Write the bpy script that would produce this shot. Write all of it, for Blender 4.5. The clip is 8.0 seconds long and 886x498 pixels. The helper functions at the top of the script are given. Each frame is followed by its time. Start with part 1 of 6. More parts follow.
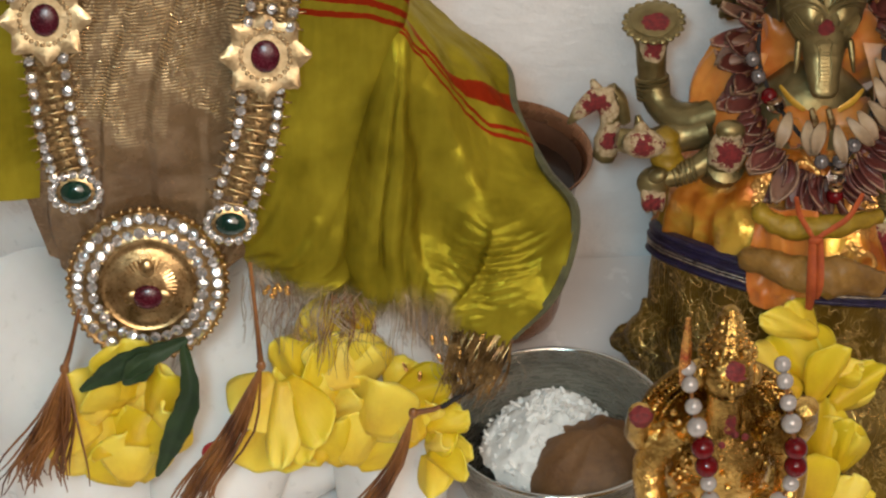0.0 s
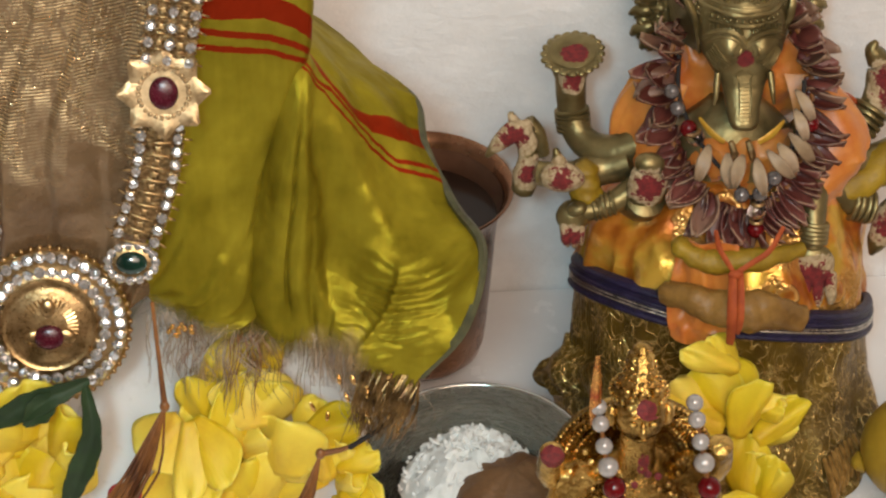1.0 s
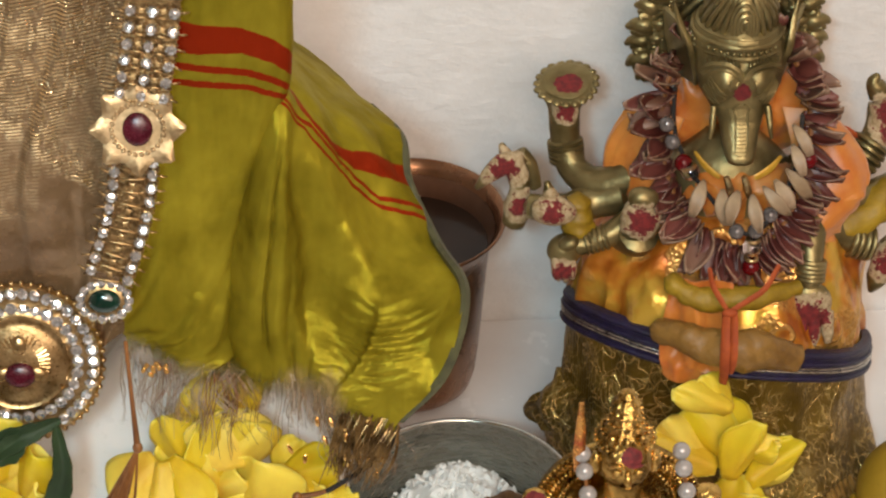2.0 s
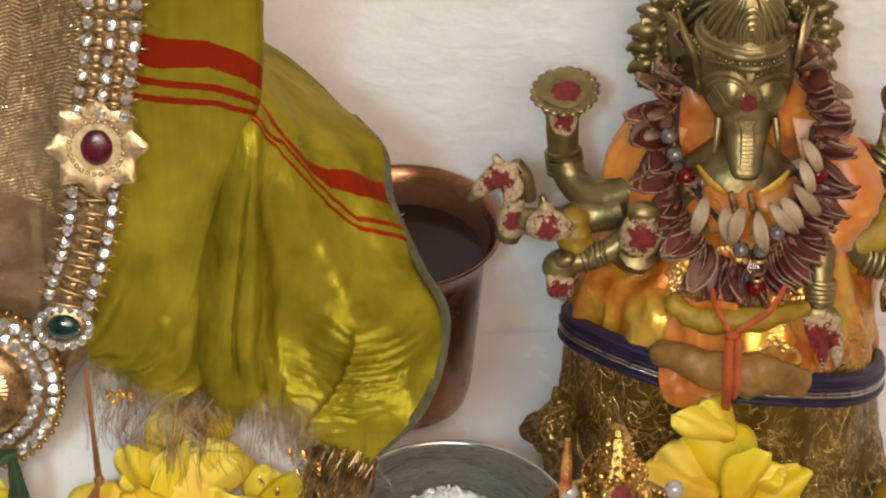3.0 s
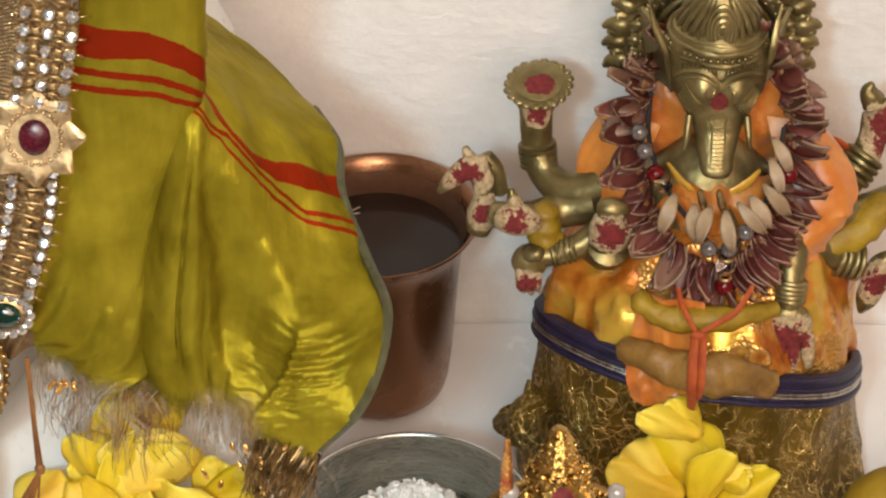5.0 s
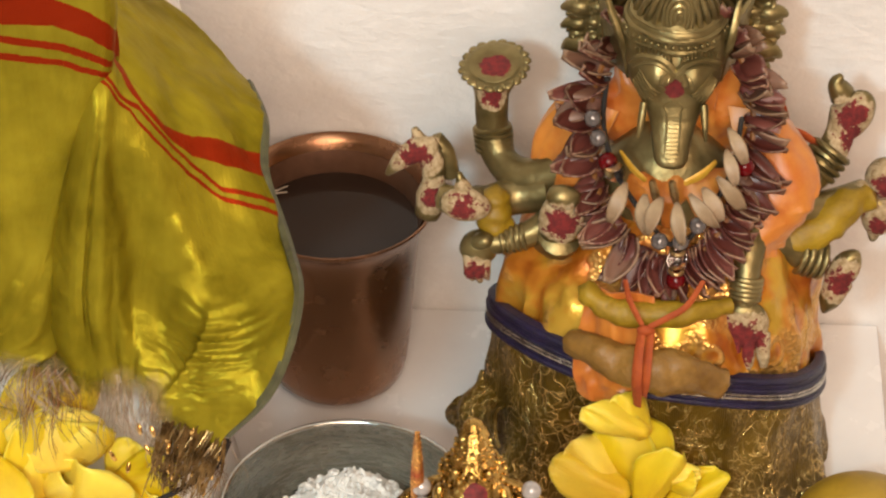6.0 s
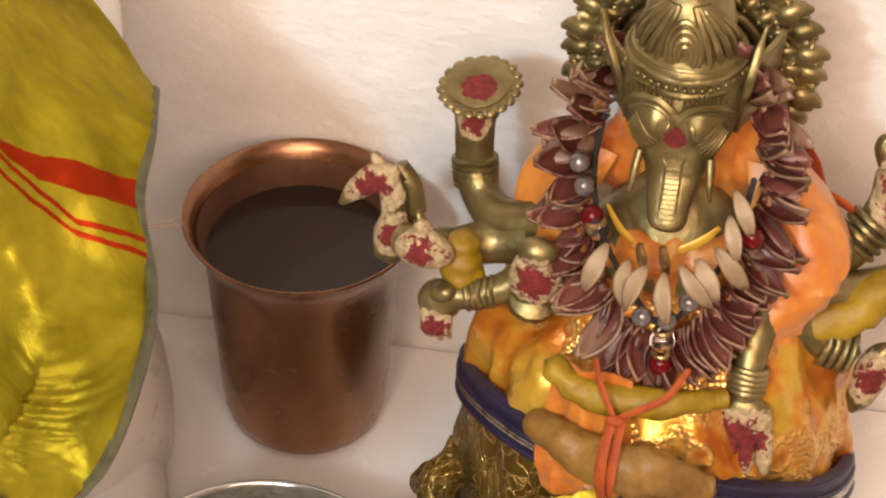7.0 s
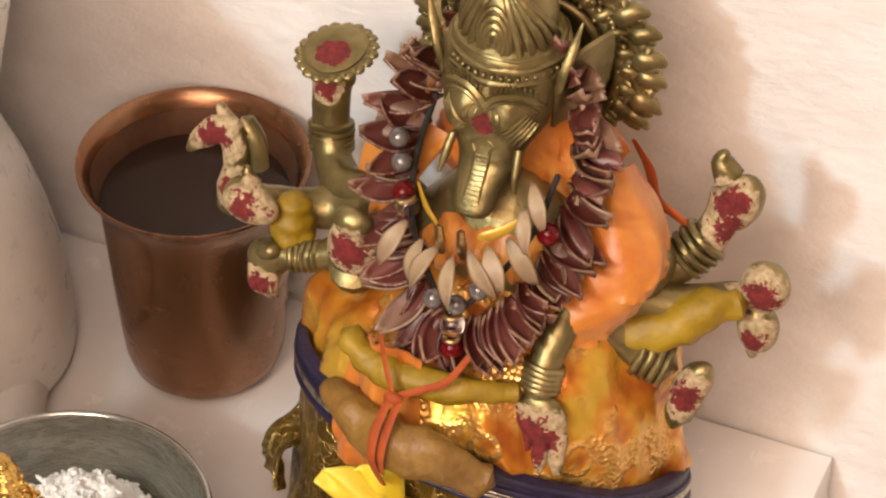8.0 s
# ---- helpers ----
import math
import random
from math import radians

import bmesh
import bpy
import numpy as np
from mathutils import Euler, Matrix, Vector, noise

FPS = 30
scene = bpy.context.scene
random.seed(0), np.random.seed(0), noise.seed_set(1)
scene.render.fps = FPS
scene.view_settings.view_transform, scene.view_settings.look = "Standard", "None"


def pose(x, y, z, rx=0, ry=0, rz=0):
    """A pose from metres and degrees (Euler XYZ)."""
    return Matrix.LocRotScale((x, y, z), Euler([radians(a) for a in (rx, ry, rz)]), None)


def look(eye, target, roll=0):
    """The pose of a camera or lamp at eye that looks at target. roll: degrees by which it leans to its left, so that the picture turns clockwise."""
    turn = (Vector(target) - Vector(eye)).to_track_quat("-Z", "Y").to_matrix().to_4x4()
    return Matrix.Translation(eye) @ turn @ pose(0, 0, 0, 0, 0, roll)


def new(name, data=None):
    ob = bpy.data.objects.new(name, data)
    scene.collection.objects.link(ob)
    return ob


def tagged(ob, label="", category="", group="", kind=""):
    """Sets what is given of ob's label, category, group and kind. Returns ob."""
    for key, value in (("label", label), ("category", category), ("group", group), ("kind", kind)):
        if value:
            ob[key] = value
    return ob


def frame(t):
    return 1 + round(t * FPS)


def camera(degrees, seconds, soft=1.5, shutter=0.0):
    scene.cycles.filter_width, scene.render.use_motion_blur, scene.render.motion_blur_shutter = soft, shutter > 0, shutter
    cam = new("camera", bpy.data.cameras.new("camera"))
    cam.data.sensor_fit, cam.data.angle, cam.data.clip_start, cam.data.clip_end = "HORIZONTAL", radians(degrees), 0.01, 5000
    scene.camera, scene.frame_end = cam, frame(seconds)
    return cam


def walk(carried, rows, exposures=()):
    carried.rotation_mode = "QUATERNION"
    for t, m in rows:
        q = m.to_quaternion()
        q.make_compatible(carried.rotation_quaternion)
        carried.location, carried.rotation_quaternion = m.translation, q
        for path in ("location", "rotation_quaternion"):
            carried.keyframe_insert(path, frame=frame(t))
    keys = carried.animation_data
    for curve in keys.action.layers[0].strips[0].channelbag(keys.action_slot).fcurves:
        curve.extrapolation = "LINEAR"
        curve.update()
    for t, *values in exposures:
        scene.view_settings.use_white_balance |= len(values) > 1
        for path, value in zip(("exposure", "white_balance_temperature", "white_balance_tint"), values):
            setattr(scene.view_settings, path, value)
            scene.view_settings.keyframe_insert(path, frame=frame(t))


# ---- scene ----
# ---------------------------------------------------------------- camera
cam = camera(16.0, 8.0, soft=2.3)
PATH = [
    (0.0, look((-0.2196, -1.0752, 0.8429), (-0.1457, -0.0877, 0.0745), 0.59)),
    (0.5, look((-0.2028, -1.0525, 0.8316), (-0.1253, -0.0851, 0.0816), 0.46)),
    (1.0, look((-0.1916, -1.0597, 0.8384), (-0.1132, -0.0831, 0.0867), 0.55)),
    (1.5, look((-0.1858, -1.0519, 0.8378), (-0.1122, -0.0819, 0.0887), 0.70)),
    (2.0, look((-0.1746, -1.0279, 0.8369), (-0.1086, -0.0764, 0.0970), 0.89)),
    (2.2, look((-0.1671, -1.0167, 0.8353), (-0.1077, -0.0749, 0.0996), 0.84)),
    (3.5, look((-0.1409, -0.9577, 0.8125), (-0.1018, -0.0752, 0.1012), 0.66)),
    (4.0, look((-0.1283, -0.9570, 0.8237), (-0.0972, -0.0713, 0.1071), 0.62)),
    (4.2, look((-0.1254, -0.9558, 0.8266), (-0.0966, -0.0720, 0.1064), 0.74)),
    (5.3, look((-0.0852, -0.9614, 0.8173), (-0.0921, -0.0819, 0.0969), 0.26)),
    (5.5, look((-0.0745, -0.9554, 0.8107), (-0.0883, -0.0834, 0.0956), 0.30)),
    (6.0, look((-0.0390, -0.9326, 0.8025), (-0.0770, -0.0826, 0.0978), 0.48)),
    (6.5, look((-0.0124, -0.8809, 0.7755), (-0.0889, -0.0854, 0.0969), 0.91)),
    (7.0, look((0.0559, -0.7667, 0.7274), (-0.0673, -0.0738, 0.1101), 0.93)),
    (7.2, look((0.0946, -0.7383, 0.7307), (-0.0616, -0.0644, 0.1195), 0.42)),
    (7.5, look((0.1499, -0.7187, 0.7341), (-0.0508, -0.0604, 0.1206), 0.06)),
    (8.0, look((0.2560, -0.7133, 0.7238), (-0.0216, -0.0646, 0.1026), 0.01)),
]
walk(cam, PATH, [(0.0, -0.70, 5800, 0), (1.0, -0.58, 5800, 0), (2.0, -0.49, 5850, 1), (4.0, -0.35, 5900, 2), (5.5, -0.23, 6080, 2), (6.5, -0.06, 6450, 7), (7.0, 0.05, 6450, 9), (7.5, 0.01, 6450, 9), (8.0, 0.03, 6400, 9)])

# ---------------------------------------------------------------- light
world = bpy.data.worlds.new("room_air")
scene.world = world
world.use_nodes = True
world.node_tree.nodes["Background"].inputs["Color"].default_value = (1.0, 0.86, 0.74, 1)
world.node_tree.nodes["Background"].inputs["Strength"].default_value = 0.05


def lamp(name, place, target, size, watts, colour):
    data = bpy.data.lights.new(name, "AREA")
    data.shape, data.size, data.energy, data.color = "DISK", size, watts, colour
    ob = new(name, data)
    ob.matrix_world = look(place, target)
    return ob


# cool bulb to the side; big warm fill across the room, added, no such lamp known
lamp("room_bulb", (-0.31, -1.30, 1.06), (-0.05, -0.05, 0.08), 0.11, 11.0, (0.67, 0.91, 1.0))
lamp("warm_fill", (0.36, -2.10, 1.65), (-0.05, 0.0, 0.1), 1.5, 51.0, (1.0, 0.69, 0.52))
# small soft fill added behind the camera for the light carried with it
lamp("camera_light_fill", (-0.16, -1.42, 1.10), (-0.08, -0.05, 0.08), 0.36, 8.6, (1.0, 0.72, 0.52))
# dim overhead fill, added to lift the ambient light
lamp("overhead_fill", (0.2, -1.3, 2.3), (0.2, -1.3, 0.0), 0.9, 7.5, (1.0, 0.92, 0.80))


# ---------------------------------------------------------------- materials
class Net:
    """A node material under construction."""

    def __init__(self, name):
        self.mat = bpy.data.materials.new(name)
        self.mat.use_nodes = True
        self.tree = self.mat.node_tree
        self.bsdf = self.tree.nodes["Principled BSDF"]

    def node(self, kind, **values):
        n = self.tree.nodes.new(kind)
        for key, value in values.items():
            if key == "operation":
                n.operation = value
            elif key == "data_type":
                n.data_type = value
            elif key == "blend_type":
                n.blend_type = value
            elif key == "feature":
                n.feature = value
            elif key == "wave_type":
                n.wave_type = value
            elif key == "bands_direction":
                n.bands_direction = value
            else:
                n.inputs[key.replace("_", " ")].default_value = value
        return n

    def join(self, a, b):
        self.tree.links.new(a, b)

    def coords(self, stretch=(1, 1, 1)):
        c = self.tree.nodes.new("ShaderNodeTexCoord")
        m = self.tree.nodes.new("ShaderNodeMapping")
        m.inputs["Scale"].default_value = stretch
        self.join(c.outputs["Object"], m.inputs["Vector"])
        return m.outputs["Vector"]

    def noise(self, scale, detail=4, rough=0.55, stretch=(1, 1, 1)):
        n = self.node("ShaderNodeTexNoise", Scale=scale, Detail=detail, Roughness=rough)
        self.join(self.coords(stretch), n.inputs["Vector"])
        return n.outputs["Fac"]

    def ramp(self, fac, stops):
        n = self.tree.nodes.new("ShaderNodeValToRGB")
        while len(n.color_ramp.elements) < len(stops):
            n.color_ramp.elements.new(0.5)
        for e, (p, c) in zip(n.color_ramp.elements, stops):
            e.position = p
            e.color = (*c, 1) if len(c) == 3 else c
        self.join(fac, n.inputs["Fac"])
        return n.outputs["Color"]

    def mix(self, fac, a, b, blend="MIX"):
        n = self.node("ShaderNodeMix", data_type="RGBA", blend_type=blend)
        for sock, value in ((n.inputs[0], fac), (n.inputs[6], a), (n.inputs[7], b)):
            if isinstance(value, (int, float)):
                sock.default_value = value
            elif isinstance(value, tuple):
                sock.default_value = (*value, 1)
            else:
                self.join(value, sock)
        return n.outputs[2]

    def maths(self, op, a, b=0.0, c=0.0):
        n = self.node("ShaderNodeMath", operation=op)
        for sock, value in zip(n.inputs, (a, b, c)):
            if isinstance(value, (int, float)):
                sock.default_value = value
            else:
                self.join(value, sock)
        return n.outputs[0]

    def bump(self, height, strength, distance):
        n = self.node("ShaderNodeBump", Strength=strength, Distance=distance)
        self.join(height, n.inputs["Height"])
        self.join(n.outputs["Normal"], self.bsdf.inputs["Normal"])

    def put(self, **values):
        for key, value in values.items():
            sock = self.bsdf.inputs[key.replace("_", " ")]
            if isinstance(value, (int, float)):
                sock.default_value = value
            elif isinstance(value, tuple):
                sock.default_value = (*value, 1) if len(value) == 3 and sock.type == "RGBA" else value
            else:
                self.join(value, sock)
        return self


def surface(name, dark, light, grain, rough, metal=0.0, bump=0.2, depth=0.0003, bump_grain=None, stretch=(1, 1, 1), vary=0.0, **more):
    """Two-scale mottled surface with fine relief; vary: brightness spread between alike pieces."""
    n = Net(name)
    big, fine = n.noise(grain, 3, 0.5, stretch), n.noise(grain * 6, 5, 0.6, stretch)
    mixed = n.maths("ADD", n.maths("MULTIPLY", big, 0.65), n.maths("MULTIPLY", fine, 0.35))
    colour = n.ramp(mixed, [(0.36, dark), (0.64, light)])
    if vary:
        info = n.tree.nodes.new("ShaderNodeObjectInfo")
        h = n.node("ShaderNodeHueSaturation")
        n.join(n.maths("MULTIPLY_ADD", info.outputs["Random"], 2 * vary, 1 - vary), h.inputs["Value"])
        n.join(colour, h.inputs["Color"])
        colour = h.outputs["Color"]
    n.put(Base_Color=colour, Metallic=metal, Roughness=n.maths("MULTIPLY_ADD", fine, 0.25, max(rough - 0.12, 0.02)), **more)
    n.bump(n.noise(bump_grain or grain * 8, 4, 0.6, stretch), bump, depth)
    return n.mat


plaster = surface("white_plaster", (0.70, 0.68, 0.66), (0.82, 0.81, 0.80), 14, 0.70, bump=0.55, depth=0.0015, bump_grain=165, stretch=(0.8, 1, 1.2))
laminate = surface("white_laminate", (0.72, 0.70, 0.69), (0.80, 0.79, 0.78), 9, 0.24, bump=0.08, depth=0.0004, bump_grain=60)
room_paint = surface("room_paint", (0.42, 0.36, 0.31), (0.5, 0.44, 0.38), 3, 0.8)
floor_tile = surface("room_floor_tile", (0.25, 0.21, 0.18), (0.33, 0.28, 0.24), 6, 0.4)
copper = surface("copper", (0.255, 0.132, 0.072), (0.310, 0.165, 0.092), 12, 0.25, 0.9, bump=0.015, depth=0.0002, bump_grain=200)
dark_copper = surface("darker_copper", (0.105, 0.052, 0.030), (0.170, 0.088, 0.052), 50, 0.42, 0.5, bump=0.1, depth=0.0002)
steel = surface("steel", (0.28, 0.28, 0.25), (0.42, 0.42, 0.38), 40, 0.27, 0.95, bump=0.06, depth=0.0002, stretch=(1, 1, 4))
bright_steel = surface("polished_steel", (0.46, 0.46, 0.43), (0.58, 0.58, 0.55), 60, 0.16, 1.0, bump=0.02)
marble = surface("white_marble", (0.70, 0.69, 0.67), (0.78, 0.775, 0.76), 20, 0.30, bump=0.005, depth=0.0001, bump_grain=24, Subsurface_Weight=0.12, Subsurface_Radius=(0.006, 0.004, 0.003), Subsurface_Scale=0.5)
gold = surface("bright_gold", (0.62, 0.34, 0.08), (0.92, 0.62, 0.24), 120, 0.24, 1.0, bump=0.35, depth=0.0005, bump_grain=700)
pale_gold = surface("pale_gold", (0.26, 0.165, 0.065), (0.56, 0.39, 0.19), 160, 0.30, 1.0, bump=0.3, depth=0.0004, bump_grain=600)
leaf_green = surface("rose_leaf", (0.007, 0.019, 0.004), (0.022, 0.048, 0.010), 60, 0.65, bump=0.7, depth=0.0008, bump_grain=200)
turmeric_yellow = surface("turmeric_yellow", (0.20, 0.118, 0.003), (0.32, 0.205, 0.006), 90, 0.55, bump=0.5, depth=0.0008, bump_grain=300)
turmeric_tan = surface("turmeric_tan", (0.13, 0.062, 0.009), (0.25, 0.132, 0.024), 70, 0.5, bump=0.7, depth=0.0011, bump_grain=240)
lemon_skin = surface("lemon_skin", (0.25, 0.155, 0.011), (0.36, 0.235, 0.018), 50, 0.45, bump=0.4, depth=0.0005, bump_grain=500)
thread_orange = surface("orange_thread", (0.25, 0.036, 0.003), (0.37, 0.070, 0.007), 200, 0.75, bump=0.6, depth=0.0005, bump_grain=700)
thread_brown = surface("brown_thread", (0.070, 0.022, 0.004), (0.25, 0.100, 0.022), 150, 0.38, bump=0.4, depth=0.0003, bump_grain=900, stretch=(1, 1, 0.2), Sheen_Weight=0.05)
thread_pale = surface("pale_thread", (0.20, 0.145, 0.090), (0.42, 0.33, 0.24), 150, 0.4)
cord_black = surface("black_cord", (0.010, 0.008, 0.007), (0.022, 0.018, 0.016), 200, 0.9)
blue_cord = surface("navy_cord", (0.006, 0.004, 0.018), (0.018, 0.012, 0.050), 200, 0.40, bump=0.7, depth=0.0006, bump_grain=900)
silver_thread = surface("silver_thread", (0.20, 0.18, 0.15), (0.80, 0.75, 0.66), 420, 0.25, 1.0, bump=0.6, depth=0.0006, bump_grain=900)
rice_white = surface("boiled_rice", (0.74, 0.74, 0.71), (0.84, 0.84, 0.81), 90, 0.5, bump=0.6, depth=0.0008, bump_grain=600, Subsurface_Weight=0.3, Subsurface_Radius=(0.003, 0.003, 0.003), Subsurface_Scale=0.6)
jaggery = surface("brown_jaggery", (0.11, 0.050, 0.016), (0.20, 0.100, 0.036), 70, 0.6, bump=0.6, depth=0.0010, bump_grain=420)
pearl_dim = surface("smoky_pearl", (0.07, 0.060, 0.058), (0.15, 0.13, 0.125), 90, 0.12, 0.2, bump=0.02, Coat_Weight=0.9)
pearl = surface("pearl", (0.30, 0.27, 0.25), (0.42, 0.39, 0.37), 90, 0.16, 0.25, bump=0.02, Coat_Weight=0.6)
vermilion = surface("vermilion_powder", (0.30, 0.012, 0.018), (0.50, 0.03, 0.035), 220, 0.8, bump=0.6, depth=0.0005, bump_grain=900)
ruby = surface("ruby_glass", (0.030, 0.001, 0.005), (0.080, 0.004, 0.014), 160, 0.26)
red_bead = surface("red_glass", (0.055, 0.001, 0.002), (0.120, 0.003, 0.005), 120, 0.14, IOR=1.35)
emerald = surface("emerald_glass", (0.001, 0.014, 0.009), (0.004, 0.032, 0.018), 90, 0.14, Coat_Weight=0.5)
crystal = surface("rhinestone", (0.50, 0.50, 0.50), (0.92, 0.93, 0.94), 1400, 0.12, 0.85, bump=0.2, depth=0.0004, bump_grain=900, Coat_Weight=1.0)


def petal(name, dark, light, tip, rim, rim_from, rough, vary, tip_from=0.0, bump=0.3, **more):
    """A petal: mottled body, another tone towards its tip, and a dried or pale rim along its own outline."""
    n = Net(name)
    uv = n.tree.nodes.new("ShaderNodeUVMap")
    split = n.tree.nodes.new("ShaderNodeSeparateXYZ")
    n.join(uv.outputs["UV"], split.inputs["Vector"])
    body = n.ramp(n.noise(150, 4, 0.6), [(0.34, dark), (0.66, light)])
    grade = n.ramp(n.maths("MULTIPLY_ADD", n.noise(90, 3), 0.3, n.maths("SUBTRACT", split.outputs["Y"], 0.15)), [(tip_from, (0, 0, 0)), (1.0, (1, 1, 1))])
    body = n.mix(grade, body, tip)
    across = n.maths("ABSOLUTE", n.maths("MULTIPLY_ADD", split.outputs["X"], 2.0, -1.0))
    edge = n.maths("MAXIMUM", across, n.maths("MULTIPLY_ADD", split.outputs["Y"], 1.0, 0.0))
    edge = n.maths("MULTIPLY_ADD", n.maths("SUBTRACT", n.noise(330, 4, 0.6), 0.5), 0.5, edge)
    colour = n.mix(n.ramp(edge, [(rim_from, (0, 0, 0)), (min(rim_from + 0.12, 1.0), (1, 1, 1))]), body, rim)
    info = n.tree.nodes.new("ShaderNodeObjectInfo")
    h = n.node("ShaderNodeHueSaturation")
    n.join(n.maths("MULTIPLY_ADD", info.outputs["Random"], 2 * vary, 1 - vary), h.inputs["Value"])
    n.join(n.maths("MULTIPLY_ADD", info.outputs["Random"], -0.12, 1.06), h.inputs["Saturation"])
    n.join(colour, h.inputs["Color"])
    n.put(Base_Color=h.outputs["Color"], Roughness=rough, **more)
    n.bump(n.noise(260, 4, 0.6, (2.0, 0.6, 1.0)), bump, 0.0006)
    return n.mat


petal_maroon = petal("dried_petal_maroon", (0.036, 0.006, 0.005), (0.090, 0.018, 0.013), (0.115, 0.034, 0.025), (0.20, 0.110, 0.068), 0.985, 0.40, 0.45)
petal_cream = petal("cream_petal", (0.17, 0.105, 0.058), (0.34, 0.255, 0.145), (0.27, 0.180, 0.105), (0.21, 0.135, 0.075), 0.86, 0.5, 0.20)
petal_brown = petal("brown_petal", (0.052, 0.017, 0.011), (0.125, 0.046, 0.030), (0.17, 0.090, 0.055), (0.24, 0.15, 0.092), 0.90, 0.45, 0.25)
petal_yellow = petal("yellow_petal", (0.60, 0.38, 0.006), (0.72, 0.50, 0.014), (0.74, 0.57, 0.045), (0.76, 0.62, 0.080), 0.93, 0.58, 0.14, 0.15, 0.35, Subsurface_Weight=0.3, Subsurface_Radius=(0.004, 0.003, 0.001), Subsurface_Scale=0.6)


def clear(name, colour, ior, rough=0.0):
    n = Net(name)
    n.put(Base_Color=colour, Roughness=rough, Transmission_Weight=1.0, IOR=ior)
    return n.mat


# opaque brown: the dim inside of the cup is put into the water's colour
water = Net("opaque_dark_water").put(Base_Color=(0.022, 0.013, 0.009), Roughness=0.03, IOR=1.33).mat
bead_clear = clear("clear_bead", (0.95, 0.93, 0.92), 1.5, 0.03)


def painted_brass(name, spots, relief=0.20, metal=0.80, dark=(0.150, 0.115, 0.044), light=(0.31, 0.248, 0.110), rough=0.26):
    """Cast brass, mottled between a dark and a light tone by noise; spots: places dabbed with sandal paste and, inside
    it, vermilion (x, y, z, radius).
    """
    n = Net(name)
    tone = n.ramp(n.noise(60, 4), [(0.34, dark), (0.66, light)])
    wobble = n.maths("MULTIPLY_ADD", n.noise(150, 5, 0.72), 1.5, 0.28)
    fine = n.noise(520, 4)
    geo = n.tree.nodes.new("ShaderNodeNewGeometry")
    paste, red = 0.0, 0.0
    for x, y, z, r, share in spots:
        d = n.tree.nodes.new("ShaderNodeVectorMath")
        d.operation = "DISTANCE"
        n.join(geo.outputs["Position"], d.inputs[0])
        d.inputs[1].default_value = (x, y, z)
        near = n.maths("MULTIPLY", d.outputs["Value"], wobble)
        if share < 1:
            paste = n.maths("MAXIMUM", paste, n.maths("LESS_THAN", near, r))
        if share < 1:
            near = n.maths("MULTIPLY_ADD", n.maths("SUBTRACT", n.noise(300, 4, 0.75), 0.5), 0.013, near)
        red = n.maths("MAXIMUM", red, n.maths("LESS_THAN", near, r * share))
    paste_tone = n.ramp(fine, [(0.35, (0.26, 0.18, 0.085)), (0.65, (0.46, 0.36, 0.22))])
    red_tone = n.ramp(fine, [(0.35, (0.085, 0.007, 0.008)), (0.65, (0.185, 0.018, 0.018))])
    colour = n.mix(red, n.mix(paste, tone, paste_tone), red_tone)
    cover = n.maths("MAXIMUM", paste, red)
    n.put(Base_Color=colour, Metallic=n.maths("MULTIPLY_ADD", cover, -metal, metal), Roughness=n.maths("MULTIPLY_ADD", cover, 0.5, n.maths("MULTIPLY_ADD", fine, 0.28, rough)))
    n.bump(n.maths("ADD", n.noise(420, 4), n.maths("MULTIPLY", n.noise(150, 3), 1.5)), relief, 0.0011)
    return n.mat


